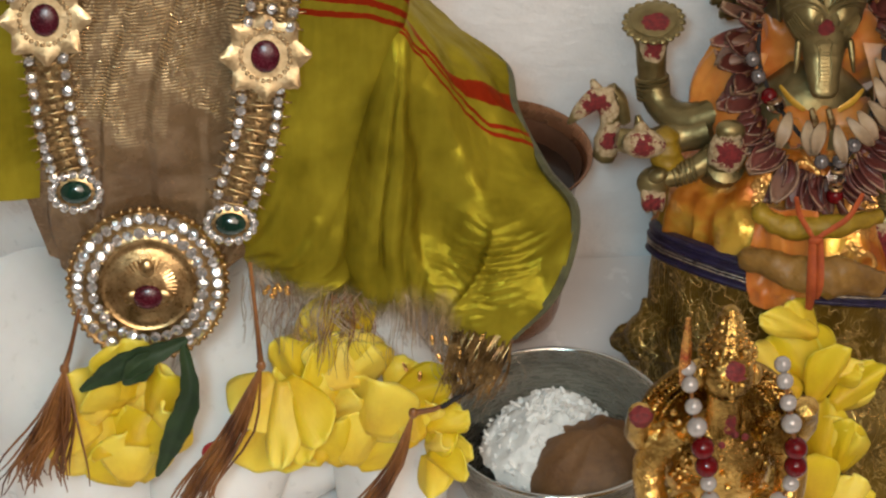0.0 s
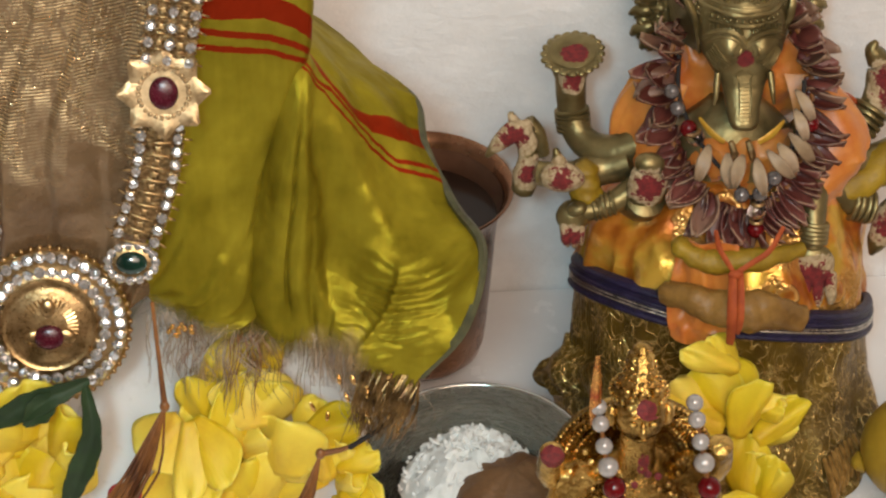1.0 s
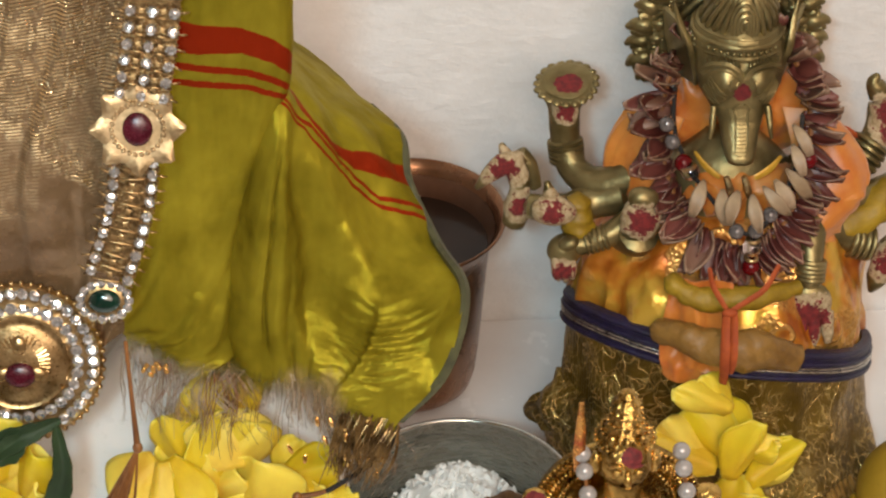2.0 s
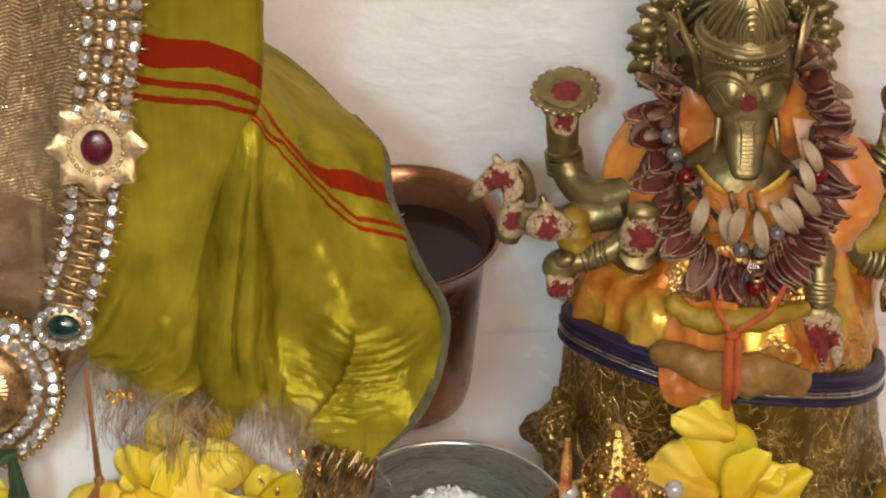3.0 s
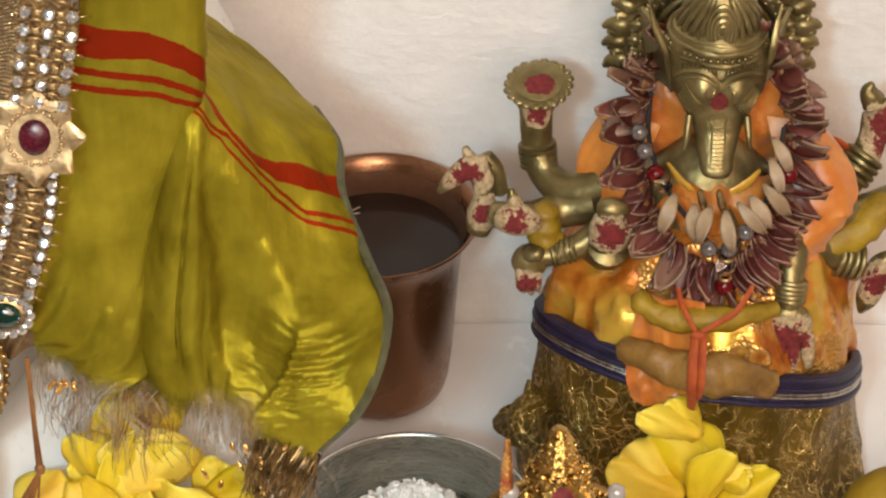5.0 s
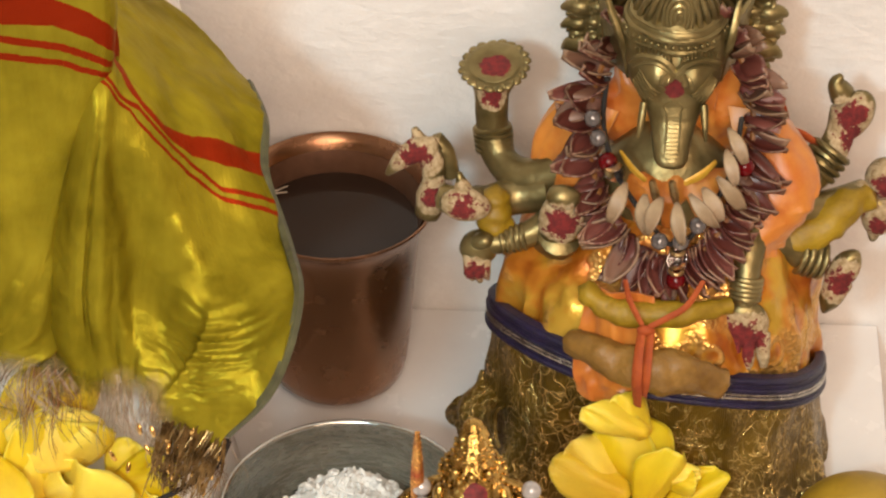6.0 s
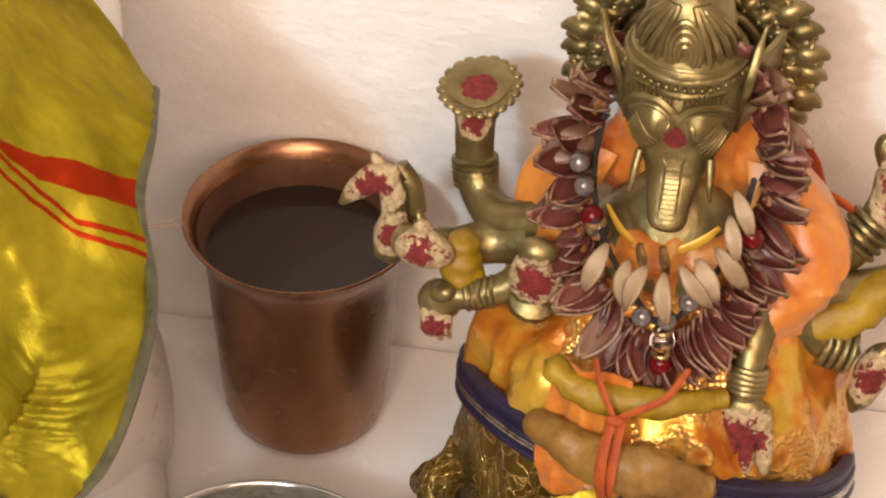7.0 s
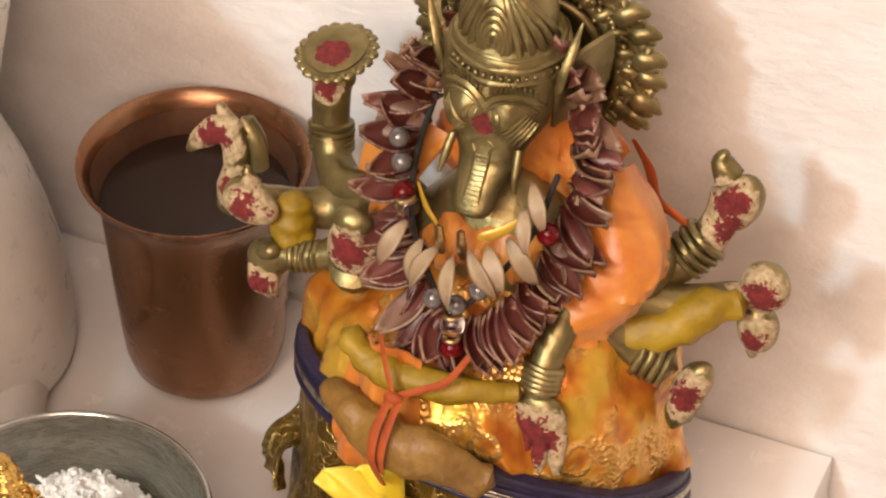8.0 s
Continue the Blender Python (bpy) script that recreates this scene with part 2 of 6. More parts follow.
def woven(name, base_a, base_b, stripe=None, stripes=(), sheen=0.4, rough=0.38, metal=0.0, hem=None):
    """Silk with woven stripes across the sheet; each stripe has an upper and a lower edge, given as (u, v) along the sheet. hem: the v from which the weft gives out, the v at which only loose warp threads are left, and the stretch of u past which the weave holds out longer."""
    n = Net(name)
    uv = n.tree.nodes.new("ShaderNodeUVMap")
    split = n.tree.nodes.new("ShaderNodeSeparateXYZ")
    n.join(uv.outputs["UV"], split.inputs["Vector"])
    v = n.maths("MULTIPLY_ADD", n.maths("SUBTRACT", n.noise(260, 2), 0.5), 0.004, split.outputs["Y"])
    slub = n.maths("MULTIPLY_ADD", n.noise(300, 3, 0.6, (1.0, 1.0, 0.08)), 0.16, n.maths("MULTIPLY", n.noise(32, 4), 0.84))
    colour = n.ramp(slub, [(0.34, base_a), (0.66, base_b)])
    for edges in stripes:
        lo, hi = [n.ramp(split.outputs["X"], [(u, (e, e, e)) for u, e in edge]) for edge in edges]
        inside = n.maths("MULTIPLY", n.maths("GREATER_THAN", v, lo), n.maths("LESS_THAN", v, hi))
        colour = n.mix(inside, colour, stripe)
    weave = n.node("ShaderNodeTexWave", Scale=900.0, Distortion=1.5)
    n.join(n.coords((1, 1, 0.15)), weave.inputs["Vector"])
    crush = n.maths("ADD", n.maths("MULTIPLY", weave.outputs["Fac"], 0.10), n.maths("MULTIPLY_ADD", n.noise(260, 4, 0.6, (1.5, 1.5, 0.6)), 0.30, n.noise(70, 4, 0.55, (1.6, 1.6, 0.7))))
    cover, metallic = 1.0, metal
    if hem:
        locks = n.maths("MULTIPLY_ADD", n.noise(70, 2, 0.5, (1.0, 1.0, 0.12)), 0.5, n.maths("MULTIPLY", n.noise(520, 3, 0.6, (1.0, 1.0, 0.04)), 0.5))
        ragged = n.maths("MULTIPLY_ADD", n.maths("SUBTRACT", locks, 0.5), 0.30, split.outputs["Y"])
        kept = n.ramp(split.outputs["X"], [(hem[2], (0, 0, 0)), (hem[3], (0.09, 0.09, 0.09))])
        gone = n.ramp(n.maths("SUBTRACT", ragged, kept), [(hem[0], (0, 0, 0)), (hem[1], (1, 1, 1))])
        strands = n.ramp(locks, [(0.48, (0.0, 0.0, 0.0)), (0.66, (0.85, 0.85, 0.85))])
        cover = n.mix(gone, (1.0, 1.0, 1.0), strands)
        colour = n.mix(gone, colour, n.ramp(locks, [(0.40, (0.075, 0.038, 0.013)), (0.64, (0.30, 0.205, 0.105))]))
        metallic = n.maths("MULTIPLY_ADD", gone, -metal, metal)
    n.put(Base_Color=colour, Roughness=n.maths("MULTIPLY_ADD", n.noise(120, 3), 0.25, rough - 0.1), Metallic=metallic, Sheen_Weight=sheen, Sheen_Roughness=0.35, IOR=1.12, Specular_Tint=(0.66, 0.56, 0.22), Alpha=cover)
    n.bump(n.maths("MULTIPLY_ADD", n.noise(125, 4, 0.6, (0.8, 0.8, 1.9)), 0.55, crush), 0.50, 0.0014)
    return n.mat


front_stripes = (([(0.3, 0.135), (0.49, 0.137), (0.6, 0.147), (0.68, 0.160), (0.85, 0.187), (1, 0.200)], [(0.3, 0.168), (0.49, 0.163), (0.6, 0.172), (0.72, 0.190), (0.9, 0.215), (1, 0.230)]),
                 ([(0.3, 0.179), (0.5, 0.179), (0.6, 0.185), (0.72, 0.200), (1, 0.222)], [(0.3, 0.187), (0.5, 0.187), (0.6, 0.193), (0.72, 0.208), (1, 0.230)]),
                 ([(0.3, 0.198), (0.5, 0.196), (0.6, 0.201), (0.74, 0.215), (1, 0.236)], [(0.3, 0.206), (0.5, 0.203), (0.6, 0.208), (0.74, 0.222), (1, 0.243)]))
side_stripes = (([(0.40, 0.243), (0.517, 0.280), (0.617, 0.303), (0.735, 0.302), (0.87, 0.280), (1, 0.237)], [(0.40, 0.262), (0.52, 0.290), (0.617, 0.316), (0.72, 0.335), (0.842, 0.329), (1, 0.297)]),
                ([(0.50, 0.288), (0.6, 0.315), (0.7, 0.342), (0.81, 0.366), (1, 0.346)], [(0.50, 0.294), (0.6, 0.321), (0.7, 0.350), (0.81, 0.374), (1, 0.356)]),
                ([(0.46, 0.297), (0.57, 0.323), (0.68, 0.357), (0.8, 0.382), (1, 0.371)], [(0.46, 0.302), (0.57, 0.329), (0.68, 0.364), (0.8, 0.390), (1, 0.381)]))
silk_yellow = woven("yellow_silk", (0.190, 0.150, 0.008), (0.400, 0.325, 0.024), (0.30, 0.026, 0.006), front_stripes, sheen=0.0, rough=0.36, metal=0.60, hem=(0.72, 0.86, 0.9, 1.0))
silk_side = woven("yellow_silk_side", (0.190, 0.150, 0.008), (0.400, 0.325, 0.024), (0.30, 0.026, 0.006), side_stripes, sheen=0.0, rough=0.36, metal=0.60, hem=(0.80, 0.92, 0.62, 0.84))
silk_far = woven("yellow_silk_far", (0.190, 0.150, 0.008), (0.400, 0.325, 0.024), sheen=0.0, rough=0.36, metal=0.60)


def sequin_satin(name):
    """Orange-yellow tissue with round woven medallions and fields of gold sequin work."""
    n = Net(name)
    satin = n.ramp(n.noise(46, 3), [(0.38, (0.36, 0.090, 0.008)), (0.50, (0.58, 0.220, 0.020)), (0.62, (0.62, 0.38, 0.045))])
    cells = n.node("ShaderNodeTexVoronoi", feature="F1", Scale=50.0)
    n.join(n.coords(), cells.inputs["Vector"])
    ring = n.ramp(cells.outputs["Distance"], [(0.20, (0, 0, 0)), (0.24, (1, 1, 1)), (0.29, (1, 1, 1)), (0.33, (0, 0, 0))])
    core = n.ramp(cells.outputs["Distance"], [(0.13, (1, 1, 1)), (0.19, (0, 0, 0))])
    field = n.ramp(n.noise(60, 2), [(0.50, (0, 0, 0)), (0.60, (1, 1, 1))])
    sequin = n.maths("MAXIMUM", n.maths("MULTIPLY", ring, 0.85), n.maths("MULTIPLY", field, 0.80))
    grain = n.node("ShaderNodeTexVoronoi", feature="F1", Scale=620.0)
    n.join(n.coords(), grain.inputs["Vector"])
    tone = n.mix(n.maths("MULTIPLY", core, 0.6), satin, (0.24, 0.050, 0.010))
    n.put(Base_Color=n.mix(sequin, tone, (0.84, 0.50, 0.15)), Metallic=n.maths("MULTIPLY_ADD", sequin, 0.40, 0.50), Roughness=n.maths("MULTIPLY_ADD", sequin, -0.04, 0.33))
    n.bump(n.maths("ADD", n.maths("MULTIPLY", n.maths("MULTIPLY", grain.outputs["Distance"], sequin), 1.2), n.maths("MULTIPLY_ADD", ring, 0.2, n.noise(130, 3))), 0.55, 0.0014)
    return n.mat


orange_foil = sequin_satin("orange_tissue")
orange_satin = surface("orange_satin", (0.44, 0.115, 0.014), (0.58, 0.235, 0.034), 38, 0.40, bump=0.3, depth=0.0006, bump_grain=120, Sheen_Weight=0.15)


def brocade(name):
    """Olive-gold brocade with raised bright vines."""
    n = Net(name)
    warp = n.node("ShaderNodeTexVoronoi", feature="DISTANCE_TO_EDGE", Scale=105.0)
    wobble = n.node("ShaderNodeTexNoise", Scale=70.0, Detail=2.0)
    where = n.coords((1, 1, 0.8))
    n.join(where, wobble.inputs["Vector"])
    shifted = n.mix(0.05, where, wobble.outputs["Color"], "ADD")
    n.join(shifted, warp.inputs["Vector"])
    small = n.node("ShaderNodeTexVoronoi", feature="DISTANCE_TO_EDGE", Scale=235.0)
    n.join(shifted, small.inputs["Vector"])
    vine = n.ramp(warp.outputs["Distance"], [(0.012, (1, 1, 1)), (0.055, (0, 0, 0))])
    twig = n.ramp(small.outputs["Distance"], [(0.020, (1, 1, 1)), (0.10, (0, 0, 0))])
    patch = n.ramp(n.noise(38, 2), [(0.44, (0, 0, 0)), (0.52, (1, 1, 1))])
    worn = n.ramp(n.noise(320, 3), [(0.42, (0, 0, 0)), (0.54, (1, 1, 1))])
    curls = n.ramp(n.noise(64, 2), [(0.42, (0, 0, 0)), (0.52, (1, 1, 1))])
    bright = n.maths("MAXIMUM", n.maths("MULTIPLY", vine, patch), n.maths("MULTIPLY", n.maths("MULTIPLY", twig, worn), n.maths("MULTIPLY", curls, 0.60)))
    ground = n.ramp(n.noise(60, 4), [(0.35, (0.085, 0.049, 0.003)), (0.65, (0.180, 0.108, 0.009))])
    n.put(Base_Color=n.mix(bright, ground, (0.74, 0.52, 0.18)), Metallic=n.maths("MULTIPLY_ADD", bright, 0.5, 0.45), Roughness=n.maths("MULTIPLY_ADD", bright, -0.12, 0.36))
    ribs = n.node("ShaderNodeTexWave", Scale=420.0, Distortion=3.0)
    n.join(n.coords(), ribs.inputs["Vector"])
    n.bump(n.maths("ADD", n.maths("MULTIPLY", bright, 1.2), n.maths("ADD", n.maths("MULTIPLY", ribs.outputs["Fac"], 0.35), n.noise(260, 4))), 0.6, 0.0012)
    return n.mat


brocade_gold = brocade("gold_brocade")


def tissue(name):
    """Brown satin tissue; its upper part is crossed by broken rows of gold zari that end in a slanting ragged edge."""
    n = Net(name)
    uv = n.tree.nodes.new("ShaderNodeUVMap")
    split = n.tree.nodes.new("ShaderNodeSeparateXYZ")
    n.join(uv.outputs["UV"], split.inputs["Vector"])
    lines = n.node("ShaderNodeTexWave", Scale=240.0, Distortion=1.4, Detail=1.0)
    lines.bands_direction = "Z"
    n.join(n.coords(), lines.inputs["Vector"])
    rows = n.ramp(lines.outputs["Fac"], [(0.36, (0, 0, 0)), (0.52, (1, 1, 1))])
    breaks = n.ramp(n.noise(420, 2, 0.5, (1.0, 1.0, 0.4)), [(0.36, (0.1, 0.1, 0.1)), (0.50, (1, 1, 1))])
    slant = n.node("ShaderNodeTexWave", Scale=11.0, Distortion=2.4, Detail=2.0)
    slant.bands_direction = "DIAGONAL"
    n.join(n.coords((1.0, 1.0, 0.7)), slant.inputs["Vector"])
    lower = n.maths("MULTIPLY_ADD", split.outputs["X"], 0.30, n.maths("MULTIPLY_ADD", split.outputs["Y"], -1.6, 0.92))
    field = n.maths("ADD", lower, n.maths("MULTIPLY_ADD", slant.outputs["Fac"], 0.22, n.maths("MULTIPLY", n.noise(40, 3, 0.5, (2.0, 1, 0.8)), 0.30)))
    patch = n.ramp(field, [(0.50, (0, 0, 0)), (0.57, (1, 1, 1))])
    bare = n.ramp(n.noise(26, 2, 0.5, (2.2, 1, 0.7)), [(0.40, (0.25, 0.25, 0.25)), (0.48, (1, 1, 1))])
    zari = n.maths("MULTIPLY", n.maths("MULTIPLY", rows, breaks), n.maths("MULTIPLY", patch, bare))
    ground = n.ramp(n.noise(30, 4), [(0.35, (0.135, 0.080, 0.038)), (0.65, (0.250, 0.160, 0.082))])
    n.put(Base_Color=n.mix(zari, ground, (0.95, 0.74, 0.42)), Metallic=n.maths("MULTIPLY_ADD", zari, 0.55, 0.40), Roughness=n.maths("MULTIPLY_ADD", n.noise(160, 3), 0.24, 0.14))
    n.bump(n.maths("ADD", n.maths("MULTIPLY", zari, 0.9), n.maths("MULTIPLY_ADD", n.noise(420, 3), 0.25, n.maths("MULTIPLY", n.noise(90, 3), 1.0))), 0.55, 0.0016)
    return n.mat


zari_tissue = tissue("zari_tissue")


# ---------------------------------------------------------------- mesh tools (all in world metres)
def spline(points, steps):
    """A Catmull-Rom line through the points."""
    p = [np.array(q, float) for q in points]
    p = [2 * p[0] - p[1], *p, 2 * p[-1] - p[-2]]
    out = []
    for i in range(1, len(p) - 2):
        for k in range(steps):
            t = k / steps
            out.append(0.5 * (2 * p[i] + (p[i + 1] - p[i - 1]) * t + (2 * p[i - 1] - 5 * p[i] + 4 * p[i + 1] - p[i + 2]) * t * t + (3 * p[i] - p[i - 1] - 3 * p[i + 1] + p[i + 2]) * t ** 3))
    return [*out, p[-2]]


def tube(bm, points, radii, seg=10, steps=4, flat=1.0, closed=False):
    """A rounded rod along the points, its radius gliding through radii."""
    if closed:
        pts = [np.array(q, float) for q in points]
        rad = list(radii) if len(radii) == len(pts) else [radii[0]] * len(pts)
    else:
        pts = spline(points, steps)
        rad = np.interp(np.linspace(0, 1, len(pts)), np.linspace(0, 1, len(radii)), radii)
    rings, n = [], len(pts)
    side = None
    for i, q in enumerate(pts):
        a, b = (pts[i - 1], pts[(i + 1) % n]) if closed else (pts[max(i - 1, 0)], pts[min(i + 1, n - 1)])
        d = Vector(b - a).normalized()
        if side is None:
            side = d.cross(Vector((0.3, 1, 0.2))).normalized()
        side = (side - d * side.dot(d)).normalized()
        up = d.cross(side)
        rings.append([bm.verts.new(Vector(q) + (side * math.cos(t) + up * math.sin(t) * flat) * rad[i]) for t in np.linspace(0, 2 * math.pi, seg, endpoint=False)])
    for i in range(n if closed else n - 1):
        r, s = rings[i], rings[(i + 1) % n]
        for k in range(seg):
            bm.faces.new((r[k], r[(k + 1) % seg], s[(k + 1) % seg], s[k]))
    if not closed:
        for r, q, e, sign in ((rings[0], pts[0], rad[0], -1), (rings[-1], pts[-1], rad[-1], 1)):
            d = Vector(pts[1] - pts[0] if sign < 0 else pts[-1] - pts[-2]).normalized()
            tip = bm.verts.new(Vector(q) + d * sign * e * 0.6)
            for k in range(seg):
                bm.faces.new((r[k], r[(k + 1) % seg], tip) if sign > 0 else (r[(k + 1) % seg], r[k], tip))


def ell(bm, c, r, turn=(0, 0, 0), seg=20, rings=12):
    """An ellipsoid."""
    m = pose(*c, *turn) @ Matrix.Diagonal((*r, 1))
    top, low = bm.verts.new(m @ Vector((0, 0, 1))), bm.verts.new(m @ Vector((0, 0, -1)))
    loops = []
    for i in range(1, rings):
        a = math.pi * i / rings
        loops.append([bm.verts.new(m @ Vector((math.sin(a) * math.cos(t), math.sin(a) * math.sin(t), math.cos(a)))) for t in (2 * math.pi * k / seg for k in range(seg))])
    for k in range(seg):
        n = (k + 1) % seg
        bm.faces.new((top, loops[0][k], loops[0][n]))
        bm.faces.new((low, loops[-1][n], loops[-1][k]))
        for p, q in zip(loops, loops[1:]):
            bm.faces.new((p[k], q[k], q[n], p[n]))


def lathe(bm, profile, c, seg=56, sx=1.0, sy=1.0, wave=0.0, count=0):
    """A turned form from (radius, height) pairs about an upright axis at c."""
    rings = []
    for r, z in profile:
        ring = []
        for k in range(seg):
            t = 2 * math.pi * k / seg
            q = r * (1 + wave * math.cos(count * t))
            ring.append(bm.verts.new((c[0] + q * sx * math.cos(t), c[1] + q * sy * math.sin(t), c[2] + z)))
        rings.append(ring)
    for a, b in zip(rings, rings[1:]):
        for k in range(seg):
            bm.faces.new((a[k], a[(k + 1) % seg], b[(k + 1) % seg], b[k]))
    for ring, z in ((rings[0], profile[0]), (rings[-1], profile[-1])):
        if z[0] < 0.0006:
            bmesh.ops.pointmerge(bm, verts=ring, merge_co=(c[0], c[1], c[2] + z[1]))


def sheet(bm, grid, nu, nv, thick, ripple=None):
    """A sheet of cloth or petal through a coarse grid of points (rows down, columns across), with thickness and UVs."""
    rows = [spline(r, 8) for r in grid]
    cols = [spline([r[i] for r in rows], 8) for i in range(len(rows[0]))]
    full = np.array(cols)
    uvs = bm.loops.layers.uv.verify()
    P = np.zeros((nv + 1, nu + 1, 3))
    for j in range(nv + 1):
        for i in range(nu + 1):
            a, b = i / nu * (full.shape[0] - 1), j / nv * (full.shape[1] - 1)
            i0, j0 = min(int(a), full.shape[0] - 2), min(int(b), full.shape[1] - 2)
            fa, fb = a - i0, b - j0
            P[j, i] = (full[i0, j0] * (1 - fa) + full[i0 + 1, j0] * fa) * (1 - fb) + (full[i0, j0 + 1] * (1 - fa) + full[i0 + 1, j0 + 1] * fa) * fb
    du, dv = np.gradient(P, axis=1), np.gradient(P, axis=0)
    N = np.cross(du, dv)
    N /= np.linalg.norm(N, axis=2, keepdims=True) + 1e-12
    if ripple:
        for j in range(nv + 1):
            for i in range(nu + 1):
                P[j, i] += N[j, i] * ripple(i / nu, j / nv, P[j, i])
    front = [[bm.verts.new(P[j, i] + N[j, i] * thick / 2) for i in range(nu + 1)] for j in range(nv + 1)]
    back = [[bm.verts.new(P[j, i] - N[j, i] * thick / 2) for i in range(nu + 1)] for j in range(nv + 1)]

    def quad(vs, uv):
        f = bm.faces.new(vs)
        for loop, c in zip(f.loops, uv):
            loop[uvs].uv = c

    for j in range(nv):
        for i in range(nu):
            c = [(i / nu, j / nv), ((i + 1) / nu, j / nv), ((i + 1) / nu, (j + 1) / nv), (i / nu, (j + 1) / nv)]
            quad((front[j][i], front[j][i + 1], front[j + 1][i + 1], front[j + 1][i]), c)
            quad((back[j + 1][i], back[j + 1][i + 1], back[j][i + 1], back[j][i]), [c[3], c[2], c[1], c[0]])
    rim = [(0, i) for i in range(nu)] + [(j, nu) for j in range(nv)] + [(nv, i) for i in range(nu, 0, -1)] + [(j, 0) for j in range(nv, 0, -1)]
    for (j, i), (l, k) in zip(rim, rim[1:] + rim[:1]):
        quad((front[l][k], front[j][i], back[j][i], back[l][k]), [(k / nu, l / nv), (i / nu, j / nv), (i / nu, j / nv), (k / nu, l / nv)])


def block(bm, lo, hi, bevel=0.0):
    """A box from corner to corner with eased edges."""
    lo, hi = Vector(lo), Vector(hi)
    made = bmesh.ops.create_cube(bm, size=1, matrix=Matrix.Translation((lo + hi) / 2) @ Matrix.Diagonal((*(hi - lo), 1)))
    if bevel:
        edges = list({e for v in made["verts"] for e in v.link_edges})
        bmesh.ops.bevel(bm, geom=edges, offset=bevel, segments=2, affect="EDGES", profile=0.6)


# ---------------------------------------------------------------- objects
def finish(name, bm, material, origin, smooth=True):
    mesh = bpy.data.meshes.new(name)
    bmesh.ops.translate(bm, verts=bm.verts, vec=-Vector(origin))
    bmesh.ops.recalc_face_normals(bm, faces=bm.faces)
    bm.to_mesh(mesh)
    bm.free()
    mesh.materials.append(material)
    if smooth:
        mesh.polygons.foreach_set("use_smooth", [True] * len(mesh.polygons))
        mesh.set_sharp_from_angle(angle=radians(50))
    return new(name, mesh)


def solid(name, bm, material, origin, label, category, group="", kind="", smooth=True):
    """A thing of one mesh."""
    ob = finish(name, bm, material, origin, smooth)
    ob.location = origin
    return tagged(ob, label, category, group, kind)


def thing(name, origin, label, category, group=""):
    """An Empty at the base of a thing of several parts."""
    ob = new(name)
    ob.empty_display_size, ob.location = 0.01, origin
    return tagged(ob, label, category, group)


def top_of(ob):
    while ob.parent:
        ob = ob.parent
    return ob


def part(name, bm, material, parent, label="", kind="", smooth=True):
    ob = finish(name, bm, material, top_of(parent).location, smooth)
    ob.parent = parent
    return tagged(ob, label, kind=kind)


def alike(name, mesh, parent, m):
    """A repeat of a small part on shared mesh data; m is in world metres."""
    ob = new(name, mesh)
    ob.parent = parent
    ob.matrix_basis = Matrix.Translation(-top_of(parent).location) @ m
    return ob


def piece_mesh(name, build, material, smooth=True):
    bm = bmesh.new()
    build(bm)
    bmesh.ops.recalc_face_normals(bm, faces=bm.faces)
    mesh = bpy.data.meshes.new(name)
    bm.to_mesh(mesh)
    bm.free()
    mesh.materials.append(material)
    if smooth:
        mesh.polygons.foreach_set("use_smooth", [True] * len(mesh.polygons))
    return mesh


def facing(place, normal, along=(0, 0, 1)):
    """A pose at place whose z points along normal and whose y leans to along."""
    z = Vector(normal).normalized()
    x = Vector(along).cross(z)
    x = x.normalized() if x.length > 1e-5 else Vector((1, 0, 0))
    y = z.cross(x)
    return Matrix.Translation(place) @ Matrix((x, y, z)).transposed().to_4x4()


rng = random.Random(7)


def ripples(a, fa, b, fb, grain, c):
    """Folds across (a, fa) and down (b, fb) with crumple c."""
    def height(u, v, p):
        n = noise.noise(Vector(p) * grain)
        long_fold = noise.noise(Vector((fa * 0.55 * (u - 0.35 * v), fb * 0.10 * v, grain)))
        pinch = math.exp(-((u - 0.62) / 0.20) ** 2) * min(max((v - 0.45) / 0.2, 0), 1)
        crease = noise.noise(Vector((5 * u + 9 * v, 26 * v - 7 * u, grain * 2)))
        return a * math.sin(fa * u + 2.2 * n + 1.5 * v) + b * math.sin(fb * v + 3 * n) + 1.3 * c * long_fold + c * pinch * (crease - abs(crease)) + 0.18 * c * noise.noise(Vector(p) * grain * 5)
    return height


def smooth(lo, hi, x):
    t = min(max((x - lo) / (hi - lo), 0.0), 1.0)
    return t * t * (3 - 2 * t)


def bell(x, c, w):
    return math.exp(-((x - c) / w) ** 2)


